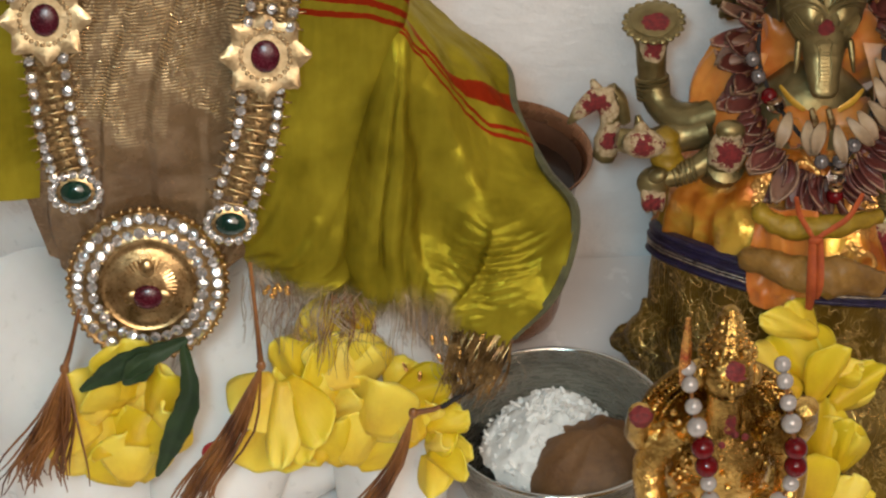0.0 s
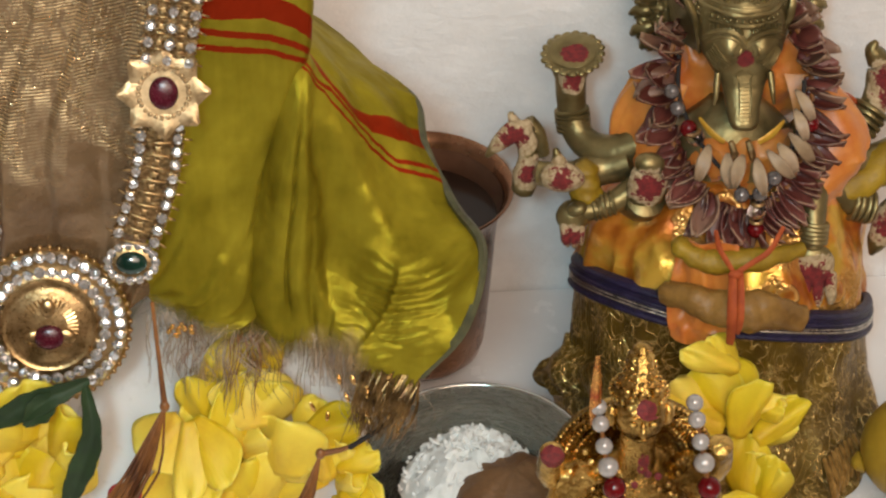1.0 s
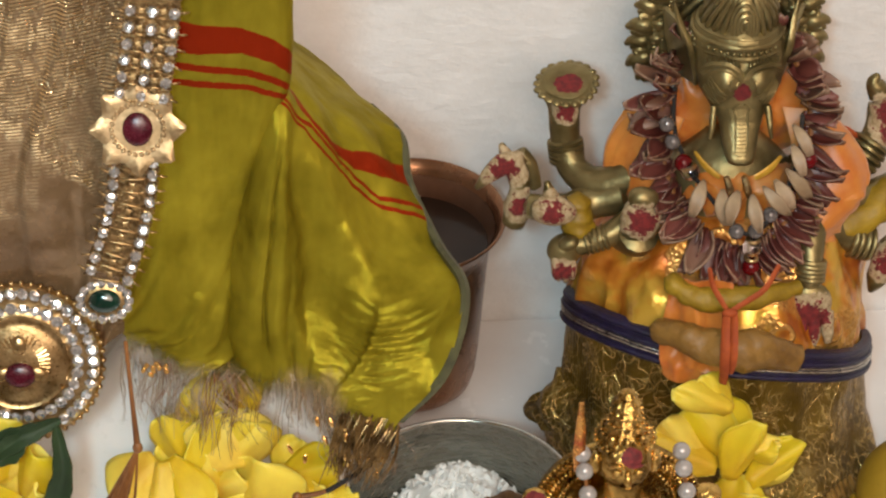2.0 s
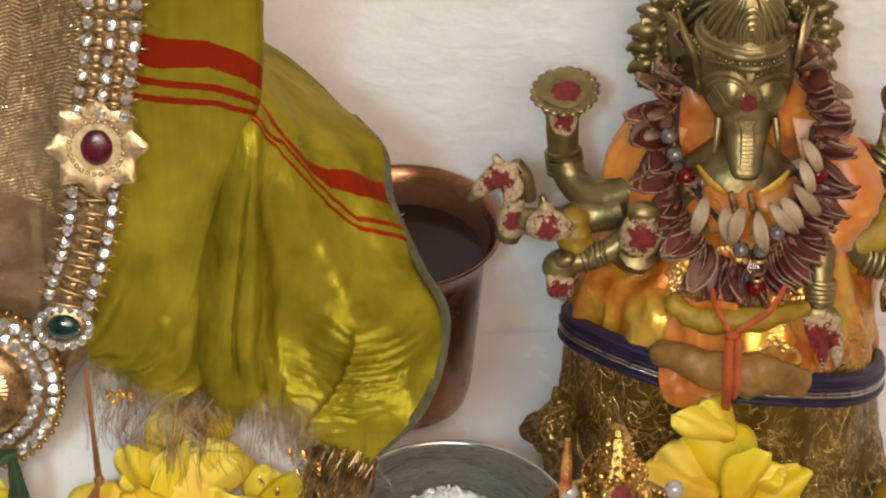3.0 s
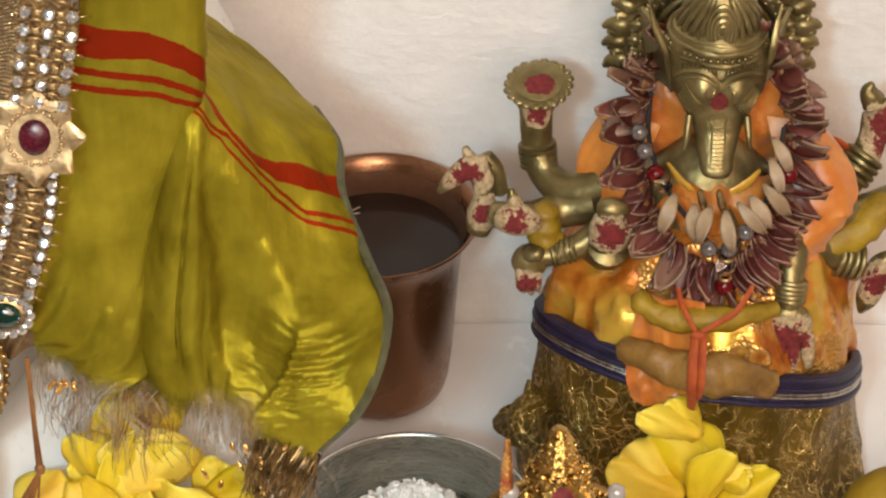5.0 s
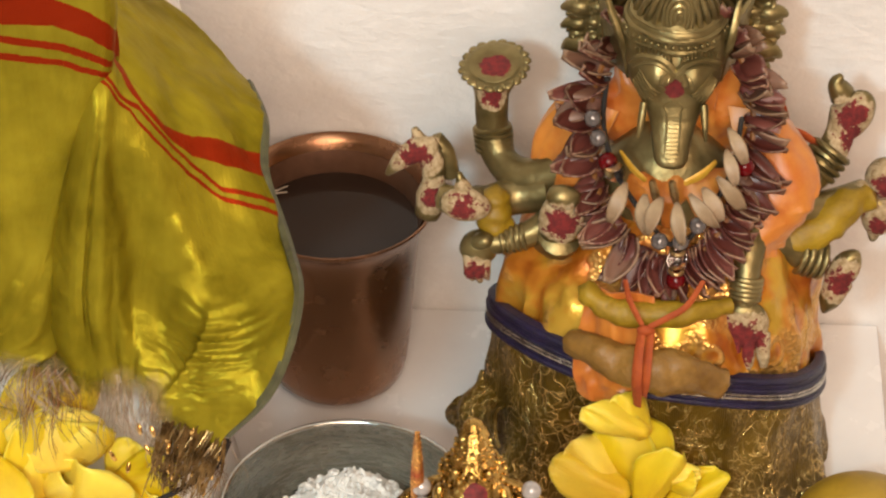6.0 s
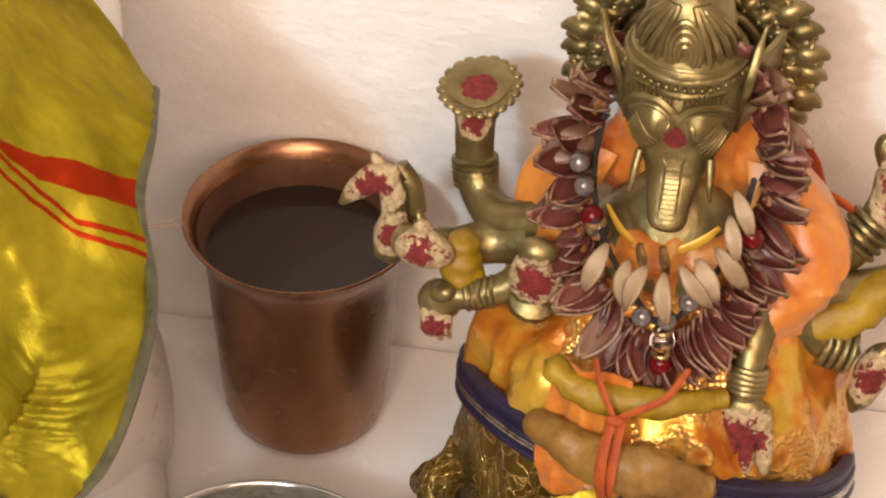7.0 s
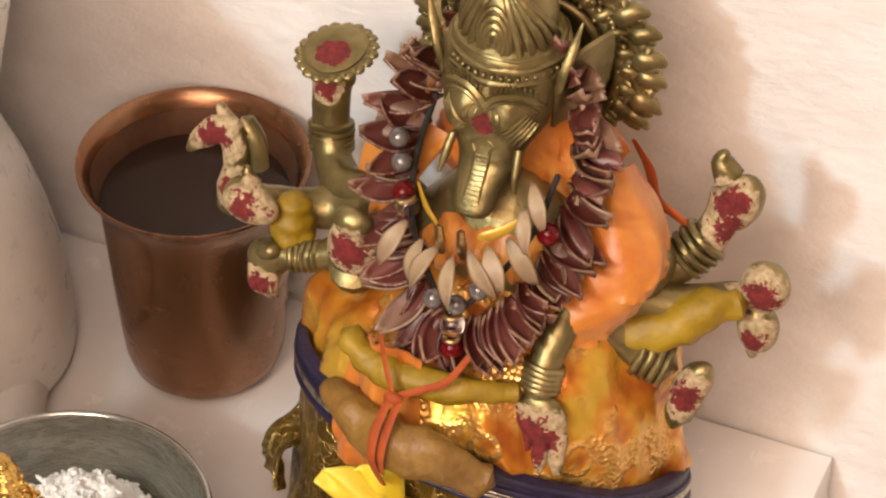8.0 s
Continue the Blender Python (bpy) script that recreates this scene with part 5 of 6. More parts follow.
root("turmeric_root", [(-0.0275, -0.1200, 0.1130), (-0.0150, -0.1230, 0.1065), (0.0050, -0.1220, 0.1050), (0.0225, -0.1140, 0.1035)], [0.0036, 0.0048, 0.0046, 0.0034], turmeric_yellow, "slim bright yellow turmeric root tied across the chest", 0.9)
root("turmeric_root", [(-0.0320, -0.1230, 0.0930), (-0.0160, -0.1330, 0.0945), (0.0020, -0.1370, 0.0930), (0.0205, -0.1330, 0.0850)], [0.0050, 0.0066, 0.0074, 0.0052], turmeric_tan, "thick tan turmeric root bound with orange thread", 0.7)
root("turmeric_root", [(0.0340, -0.0850, 0.1030), (0.0480, -0.0790, 0.1065), (0.0610, -0.0720, 0.1125), (0.0715, -0.0660, 0.1150)], [0.0048, 0.0066, 0.0066, 0.0050], turmeric_yellow, "thick yellow turmeric root held in a brass hand", 0.8)
root("turmeric_root", [(-0.0590, -0.0905, 0.1110), (-0.0592, -0.0890, 0.1180), (-0.0588, -0.0860, 0.1265)], [0.0056, 0.0066, 0.0054], turmeric_yellow, "stubby yellow turmeric root behind a brass forearm", 0.8)


def root_thread():
    thread = thing("binding_thread", (-0.006, -0.138, 0.09), "twisted orange thread knotted round the turmeric roots", "thread")
    for pts, w in (([(-0.0140, -0.1270, 0.1240), (-0.0125, -0.1280, 0.1170), (-0.0100, -0.1310, 0.1130), (-0.0072, -0.1340, 0.1090)], 0.0011),
                   ([(0.0120, -0.1250, 0.1230), (0.0070, -0.1285, 0.1150), (0.0005, -0.1310, 0.1115), (-0.0070, -0.1345, 0.1090)], 0.0011),
                   ([(-0.0078, -0.1345, 0.1090), (-0.0088, -0.1425, 0.1030), (-0.0090, -0.1457, 0.0960), (-0.0085, -0.1440, 0.0880), (-0.0080, -0.1405, 0.0800)], 0.0019),
                   ([(-0.0048, -0.1345, 0.1090), (-0.0056, -0.1425, 0.1030), (-0.0060, -0.1460, 0.0960), (-0.0064, -0.1440, 0.0880)], 0.0017)):
        bm = bmesh.new()
        tube(bm, pts, [w * 0.8, w, w, w * 0.8], 8, flat=0.35)
        part("strand", bm, thread_orange, thread)
    bm = bmesh.new()
    ell(bm, (-0.0066, -0.1350, 0.1090), (0.0030, 0.0016, 0.0019))
    part("knot", bm, thread_orange, thread)
    return thread


root_thread()
bm = bmesh.new()
tube(bm, [(0.0337, -0.0560, 0.1560), (0.0382, -0.0540, 0.1451), (0.0416, -0.0560, 0.1367), (0.0474, -0.0580, 0.1347), (0.0532, -0.0560, 0.1287)], [0.0010, 0.0021, 0.0019, 0.0016, 0.0012], 9, 5, flat=0.35)
solid("orange_ribbon", bm, thread_orange, (0.046, -0.058, 0.138), "loose orange-red ribbon over a brass arm", "ribbon")

bm = bmesh.new()
ell(bm, (0.0735, -0.1420, 0.0235), (0.0265, 0.0230, 0.0232), (0, 12, 0), 36, 24)
tube(bm, [(0.0480, -0.1420, 0.0185), (0.0450, -0.1420, 0.0175)], [0.0050, 0.0028], 12)
solid("lemon", bm, lemon_skin, (0.0735, -0.142, 0), "dull yellow lemon lying beside the brocade skirt", "lemon")


# ---------------------------------------------------------------- roses
def rose_petal(bm, w, h, cup, curl_back):
    g = []
    for j in range(6):
        v = j / 5
        ww = w * (0.30 + 0.70 * math.sin(math.pi * min(0.60 * v + 0.02, 0.56))) * (1.0 if v < 0.75 else 1.0 - 1.3 * (v - 0.75) ** 1.2 * 2)
        g.append([(ww * a, h * v - 0.06 * h * abs(a) ** 2 * v, cup * (a * a) * ww * 0.42 + curl_back * v * v * h - 0.08 * h * math.sin(math.pi * v) + 0.10 * h * v * math.sin(4 * a + 3 * v + 5 * cup) + 0.05 * h * v * v * math.sin(9 * a + 7 * cup)) for a in (-1, -0.5, 0, 0.5, 1)])
    sheet(bm, g, 12, 12, 0.0005)


petal_meshes = [piece_mesh("rose_petal", lambda bm, k=k: rose_petal(bm, 0.0125 + 0.0012 * k, 0.021 + 0.0015 * k, 1.0 - 0.15 * k, -0.14 - 0.10 * k), petal_yellow) for k in range(3)]


def place_petals(rose, spots):
    """spots: base point, way the petal grows, way its hollow faces, size, kind of petal."""
    for p, grow, face, size, k in spots:
        alike("petal", petal_meshes[k], rose, facing(p, face, grow) @ Matrix.Scale(size, 4))


def green_leaf(name, pts, width, label, lean=(0, -0.8, 0.5)):
    bm = bmesh.new()
    line = spline(pts, 4)
    g = []
    for i, q in enumerate(line):
        v = i / (len(line) - 1)
        d = Vector(line[min(i + 1, len(line) - 1)] - line[max(i - 1, 0)]).normalized()
        s = d.cross(Vector(lean)).normalized()
        w = width * math.sin(math.pi * (0.06 + 0.90 * v)) ** 0.8 * (1 + 0.16 * (i % 2) + 0.12 * math.sin(7 * v + 900 * width))
        g.append([tuple(Vector(q) + s * w * a + Vector(lean) * (0.55 * abs(a) + 0.25 * a * math.sin(9 * v)) * w) for a in (-1, 0, 1)])
    sheet(bm, g, 8, 22, 0.0008)
    return solid(name, bm, leaf_green, pts[0], label, "leaf", "rose leaves")


def spread_rose(name, label, petals, under=(-44, 38, -8)):
    """An open rose whose petals lie over one another: base, turn in degrees, width and height of each; under: turns of the petals half hidden below each."""
    rose = thing(name, petals[0][:3], label, "rose", "yellow roses")
    for i, (x, y, z, turn, w, h) in enumerate(petals):
        a = radians(turn)
        grow = Vector((math.sin(a), 0.55 * math.cos(a), 0.83 * math.cos(a)))
        face = Vector((rng.uniform(-0.55, 0.55), -0.80 + rng.uniform(-0.25, 0.25), 0.58 + rng.uniform(-0.45, 0.35)))
        m = facing((x, y, z - 0.002), -face, grow) @ Matrix.Diagonal((1.08 * w, 1.16 * h, 1.1, 1))
        alike("petal", petal_meshes[i % 3], rose, m)
        for turn_by in under:
            low = Matrix.Translation((0, 0.0035, -0.0025)) @ m @ pose(rng.uniform(-0.003, 0.003), 0, 0, rng.uniform(-14, 14), rng.uniform(-14, 14), turn_by + rng.uniform(-16, 16))
            alike("petal", petal_meshes[(i + 1) % 3], rose, low @ Matrix.Diagonal((rng.uniform(0.75, 0.95), rng.uniform(0.75, 0.95), 1, 1)))
    return rose


spread_rose("yellow_rose", "full yellow rose tucked against the brocade skirt", [(-0.0042, -0.1440, 0.0714, -68, 0.48, 1.00), (-0.0009, -0.1480, 0.0463, -44, 0.88, 1.15), (-0.0040, -0.1520, 0.0440, 12, 0.60, 0.98), (0.0030, -0.1480, 0.0540, 72, 0.32, 0.50), (-0.0090, -0.1490, 0.0480, -70, 0.62, 1.12), (0.0040, -0.1500, 0.0400, 52, 0.50, 0.85)], (20,))
spread_rose("yellow_rose", "crushed yellow rose lying on the shelf before the skirt", [(-0.0010, -0.1580, 0.0175, 2, 0.80, 1.10), (0.0050, -0.1600, 0.0150, 20, 0.55, 0.90), (-0.0040, -0.1700, 0.0050, -4, 0.90, 1.00), (0.0060, -0.1740, 0.0020, 14, 0.70, 0.80)], (16,))


# ---------------------------------------------------------------- white marble statue
def white_statue():
    """Seated white figure, mostly under its shawl: base, lap, knees, trunk, arms."""
    bm = bmesh.new()
    cx = -0.255
    lathe(bm, [(0.0, 0.0), (0.104, 0.0), (0.107, 0.006), (0.104, 0.014), (0.098, 0.018), (0.0, 0.020)], (cx, -0.112, 0), 60, 1.0, 0.80)
    lathe(bm, [(0.0985, 0.004), (0.0990, 0.018), (0.0975, 0.034), (0.0940, 0.050), (0.0890, 0.066), (0.0825, 0.080), (0.0775, 0.088), (0.0785, 0.096), (0.0825, 0.115), (0.0880, 0.140), (0.0905, 0.158), (0.0905, 0.172), (0.0880, 0.186), (0.0800, 0.204), (0.066, 0.225), (0.058, 0.260), (0.050, 0.290), (0.034, 0.310), (0.0, 0.318)], (cx, -0.072, 0), 72, 1.0, 0.70)
    ell(bm, (cx, -0.150, 0.060), (0.092, 0.062, 0.048), seg=36, rings=22)
    tube(bm, [(-0.200, -0.150, 0.105), (-0.225, -0.190, 0.092), (-0.238, -0.208, 0.062), (-0.240, -0.215, 0.016)], [0.030, 0.029, 0.025, 0.021], 22)
    tube(bm, [(-0.310, -0.150, 0.105), (-0.292, -0.190, 0.092), (-0.285, -0.208, 0.062), (-0.284, -0.215, 0.016)], [0.030, 0.029, 0.025, 0.021], 22)
    tube(bm, [(-0.215, -0.155, 0.100), (-0.190, -0.176, 0.094), (-0.173, -0.190, 0.078), (-0.172, -0.192, 0.040), (-0.172, -0.192, 0.012)], [0.026, 0.028, 0.025, 0.021, 0.018], 18)
    tube(bm, [(-0.212, -0.105, 0.222), (-0.186, -0.135, 0.206), (-0.168, -0.170, 0.190), (-0.148, -0.190, 0.182)], [0.022, 0.019, 0.016, 0.013], 18)
    tube(bm, [(-0.298, -0.105, 0.222), (-0.324, -0.135, 0.206), (-0.338, -0.170, 0.190), (-0.340, -0.190, 0.182)], [0.022, 0.019, 0.016, 0.013], 18)
    ell(bm, (cx, -0.110, 0.350), (0.045, 0.045, 0.060), seg=28, rings=18)
    return solid("white_statue", bm, marble, (cx, -0.125, 0), "white marble seated statue wrapped in a yellow shawl", "statue")


white_statue()


def yellow_shawl():
    shawl = thing("yellow_shawl", (-0.17, -0.2, 0.14), "crumpled yellow silk shawl with red border stripes and fringe", "shawl")
    side = [[(-0.214, -0.085, 0.226), (-0.196, -0.088, 0.225), (-0.172, -0.095, 0.2140), (-0.153, -0.110, 0.2060), (-0.1380, -0.125, 0.1985)],
            [(-0.205, -0.150, 0.254), (-0.185, -0.150, 0.252), (-0.167, -0.154, 0.240), (-0.149, -0.156, 0.2250), (-0.1294, -0.160, 0.2105)],
            [(-0.184, -0.192, 0.266), (-0.1705, -0.206, 0.262), (-0.161, -0.204, 0.249), (-0.146, -0.190, 0.230), (-0.1275, -0.179, 0.2050)],
            [(-0.189, -0.199, 0.232), (-0.1755, -0.224, 0.230), (-0.160, -0.219, 0.218), (-0.139, -0.207, 0.208), (-0.1190, -0.200, 0.1955)],
            [(-0.194, -0.203, 0.200), (-0.180, -0.228, 0.197), (-0.160, -0.223, 0.188), (-0.134, -0.230, 0.190), (-0.1122, -0.236, 0.2030)],
            [(-0.198, -0.208, 0.178), (-0.181, -0.2265, 0.1740), (-0.1603, -0.2285, 0.1750), (-0.1395, -0.2400, 0.1790), (-0.1188, -0.250, 0.1825)],
            [(-0.197, -0.212, 0.162), (-0.1785, -0.2270, 0.1610), (-0.1627, -0.2310, 0.1640), (-0.1500, -0.2410, 0.1630), (-0.1335, -0.2475, 0.1600)],
            [(-0.196, -0.224, 0.150), (-0.1775, -0.2330, 0.1490), (-0.1622, -0.2390, 0.1480), (-0.1500, -0.2460, 0.1475), (-0.1380, -0.2500, 0.1490)]]
    bm = bmesh.new()
    sheet(bm, side, 110, 160, 0.0011, side_folds)
    part("side_drape", bm, silk_side, shawl)
    front = [[(-0.226, -0.198, 0.342), (-0.197, -0.208, 0.342), (-0.1690, -0.203, 0.342), (-0.1680, -0.186, 0.341)],
             [(-0.226, -0.204, 0.272), (-0.197, -0.216, 0.274), (-0.1695, -0.209, 0.267), (-0.1680, -0.190, 0.266)],
             [(-0.228, -0.208, 0.222), (-0.205, -0.218, 0.222), (-0.1840, -0.209, 0.216), (-0.1720, -0.198, 0.213)],
             [(-0.228, -0.212, 0.184), (-0.207, -0.223, 0.180), (-0.1830, -0.217, 0.176), (-0.1660, -0.208, 0.173)],
             [(-0.224, -0.214, 0.168), (-0.2053, -0.2240, 0.1656), (-0.1850, -0.2190, 0.1600), (-0.1735, -0.2130, 0.1544)],
             [(-0.2206, -0.2260, 0.153), (-0.2040, -0.2330, 0.1493), (-0.1870, -0.2290, 0.1478), (-0.1776, -0.2240, 0.1470)]]
    bm = bmesh.new()
    sheet(bm, front, 80, 130, 0.0011, front_folds)
    part("front_fall", bm, silk_yellow, shawl)
    left = [[(-0.286, -0.206, 0.342), (-0.316, -0.206, 0.342), (-0.350, -0.180, 0.342)],
            [(-0.288, -0.212, 0.260), (-0.318, -0.214, 0.260), (-0.352, -0.190, 0.260)],
            [(-0.292, -0.218, 0.205), (-0.322, -0.220, 0.205), (-0.352, -0.196, 0.215)]]
    bm = bmesh.new()
    sheet(bm, left, 40, 60, 0.0011, ripples(0.0013, 8, 0.0008, 7, 36, 0.0024))
    part("far_fall", bm, silk_far, shawl)
    # dark roll along the outer hem: green selvedge, with the hem's cast shadow line put into it
    bm = bmesh.new()
    tube(bm, [r[-1] for r in side[:7]], [0.0017], 6, 6)
    part("selvedge_shadow", bm, surface("selvedge_shade", (0.045, 0.042, 0.018), (0.09, 0.088, 0.035), 200, 0.6), shawl, "dark green selvedge, thickened to stand in for the cast shadow line")
    for ends in (((-0.1295, -0.1720, 0.1913), (-0.1262, -0.1650, 0.1871), (-0.1225, -0.1600, 0.1854)), ((-0.1295, -0.1720, 0.1901), (-0.1255, -0.1660, 0.1871), (-0.1226, -0.1620, 0.1845))):
        bm = bmesh.new()
        tube(bm, ends, [0.0003, 0.0003, 0.0002], 5, 4)
        part("loose_thread", bm, thread_pale, shawl, "stray grey thread")
    # fringe of loose threads in wavy locks
    for mat, count in ((thread_pale, 20), (thread_brown, 7)):
        bm = bmesh.new()
        for _ in range(count):
            u = rng.random()
            if u < 0.45:
                a = np.array((-0.224, -0.2155, 0.166)) * (1 - u / 0.45) + np.array((-0.1848, -0.2290, 0.1632)) * (u / 0.45)
            else:
                w = (u - 0.45) / 0.55
                a = np.array((-0.1753, -0.2235, 0.1649)) * (1 - w) + np.array((-0.136, -0.240, 0.152)) * w
            sway, length, bend = rng.gauss(0, 0.0035), rng.uniform(0.016, 0.034), rng.gauss(0, 0.0022)
            for _ in range(10):
                s = a + np.array((rng.gauss(0, 0.0022), rng.gauss(-0.001, 0.0010), rng.gauss(0.001, 0.001)))
                reach = length * rng.uniform(0.6, 1.1)
                end = s + np.array((sway + rng.gauss(0, 0.0012), -0.004, -reach))
                tube(bm, [s, s * 0.66 + end * 0.34 + np.array((bend, -0.002, 0)), s * 0.3 + end * 0.7 + np.array((-bend * 0.7, -0.002, 0)), end], [0.00013, 0.00012, 0.00008], 4, 3)
        part("fringe", bm, mat, shawl, kind="stuff")
    # gold lumps along the hem stand in for glints on the thread ends
    bm = bmesh.new()
    for _ in range(26):
        u = rng.random() ** 0.35
        w = np.array((-0.180, -0.228, 0.158)) * (1 - u) + np.array((-0.138, -0.246, 0.157)) * u + np.array((0, -0.006, -0.002)) * math.sin(math.pi * u)
        w = w + np.array((rng.gauss(0, 0.002), rng.gauss(0, 0.0015) - 0.002, rng.gauss(-0.008, 0.005)))
        ell(bm, w, (0.0008, 0.0005, 0.0020), (rng.uniform(-30, 30), rng.uniform(-30, 30), 0), 6, 5)
    for _ in range(10):
        ell(bm, (-0.2125 + rng.gauss(0, 0.003), -0.231, 0.1720 + rng.gauss(0, 0.0016)), (0.0009, 0.0005, 0.0013), (0, rng.uniform(-40, 40), 0), 6, 5)
    part("zari_glint", bm, gold, shawl, "gold thread ends, drawn as lumps that stand for their glints", kind="stuff")
    bm = bmesh.new()
    for _ in range(110):
        w = rng.random()
        a = np.array((-0.1540 + 0.0200 * w, -0.2430 - 0.0050 * w, 0.1590 + rng.uniform(-0.003, 0.002)))
        end = a + np.array((rng.gauss(-0.002, 0.002) - 0.006 * w, -0.004, -rng.uniform(0.012, 0.026)))
        tube(bm, [a, a * 0.5 + end * 0.5 + np.array((rng.gauss(0, 0.0015), -0.002, 0.001)), end], [0.00028, 0.00026, 0.00014], 5, 3)
    part("corner_tuft", bm, surface("bronze_thread", (0.060, 0.030, 0.009), (0.34, 0.21, 0.075), 240, 0.30, 0.7, bump=0.4, bump_grain=900), shawl, "bronze tinsel tuft", kind="stuff")
    return shawl


yellow_shawl()


def pleats(u, v, p):
    """Slanting knife pleats, pressed unevenly, over slack crumples."""
    w = 5.2 * (u + 0.30 * v) + 0.5 * noise.noise(Vector((2 * u, 3 * v, 1.0)))
    step = w - math.floor(w)
    fold = step if step < 0.86 else (1 - step) * 0.86 / 0.14
    return 0.0044 * fold * (0.55 + 0.6 * noise.noise(Vector((math.floor(w) * 3.1, 2 * v, 4.0)))) + 0.0022 * (0.3 - abs(noise.noise(Vector(p) * 38))) + 0.0006 * noise.noise(Vector(p) * 140)


def zari_cloth():
    bm = bmesh.new()
    g = [[(-0.300, -0.196, 0.345), (-0.270, -0.207, 0.345), (-0.240, -0.208, 0.345), (-0.205, -0.200, 0.345)],
         [(-0.300, -0.204, 0.270), (-0.272, -0.215, 0.270), (-0.242, -0.216, 0.270), (-0.207, -0.208, 0.270)],
         [(-0.300, -0.208, 0.215), (-0.273, -0.219, 0.212), (-0.243, -0.220, 0.212), (-0.212, -0.213, 0.212)],
         [(-0.292, -0.210, 0.172), (-0.273, -0.219, 0.165), (-0.246, -0.220, 0.165), (-0.222, -0.214, 0.172)]]
    sheet(bm, g, 130, 90, 0.0010, pleats)
    return solid("zari_cloth", bm, zari_tissue, (-0.255, -0.21, 0.165), "pleated brown tissue cloth shot with gold threads", "cloth")


zari_cloth()


# ---------------------------------------------------------------- jewelled necklace
def stone(bm):
    """A cut stone in four claws, facing +z."""
    lathe(bm, [(0.00160, 0.0), (0.00172, 0.0006), (0.00100, 0.0013), (0.0, 0.0014)], (0, 0, 0), 9)


def link(bm):
    block(bm, (-0.0015, -0.0015, -0.0009), (0.0015, 0.0015, 0.0001), 0.0004)
    for sx in (-1, 1):
        for sy in (-1, 1):
            tube(bm, [(sx * 0.0017, sy * 0.0017, -0.0004), (sx * 0.0017, sy * 0.0017, 0.0013)], [0.0005, 0.0003], 5, 1)


def prong(bm):
    tube(bm, [(-0.0030, 0, -0.0004), (0.0, 0, 0.0004), (0.0030, 0, -0.0004)], [0.0004, 0.0007, 0.0003], 6, 2)


stone_mesh = piece_mesh("rhinestone", stone, crystal, smooth=False)
link_mesh = piece_mesh("stone_link", link, pale_gold, smooth=False)
prong_mesh = piece_mesh("link_bar", prong, pale_gold)


mesh_gold = surface("gold_mesh", (0.10, 0.058, 0.022), (0.42, 0.28, 0.125), 420, 0.34, 0.9, bump=0.9, depth=0.0010, bump_grain=620)
light_gold = surface("light_gold", (0.38, 0.26, 0.125), (0.62, 0.46, 0.26), 140, 0.36, 0.85, bump=0.3, depth=0.0005, bump_grain=500)


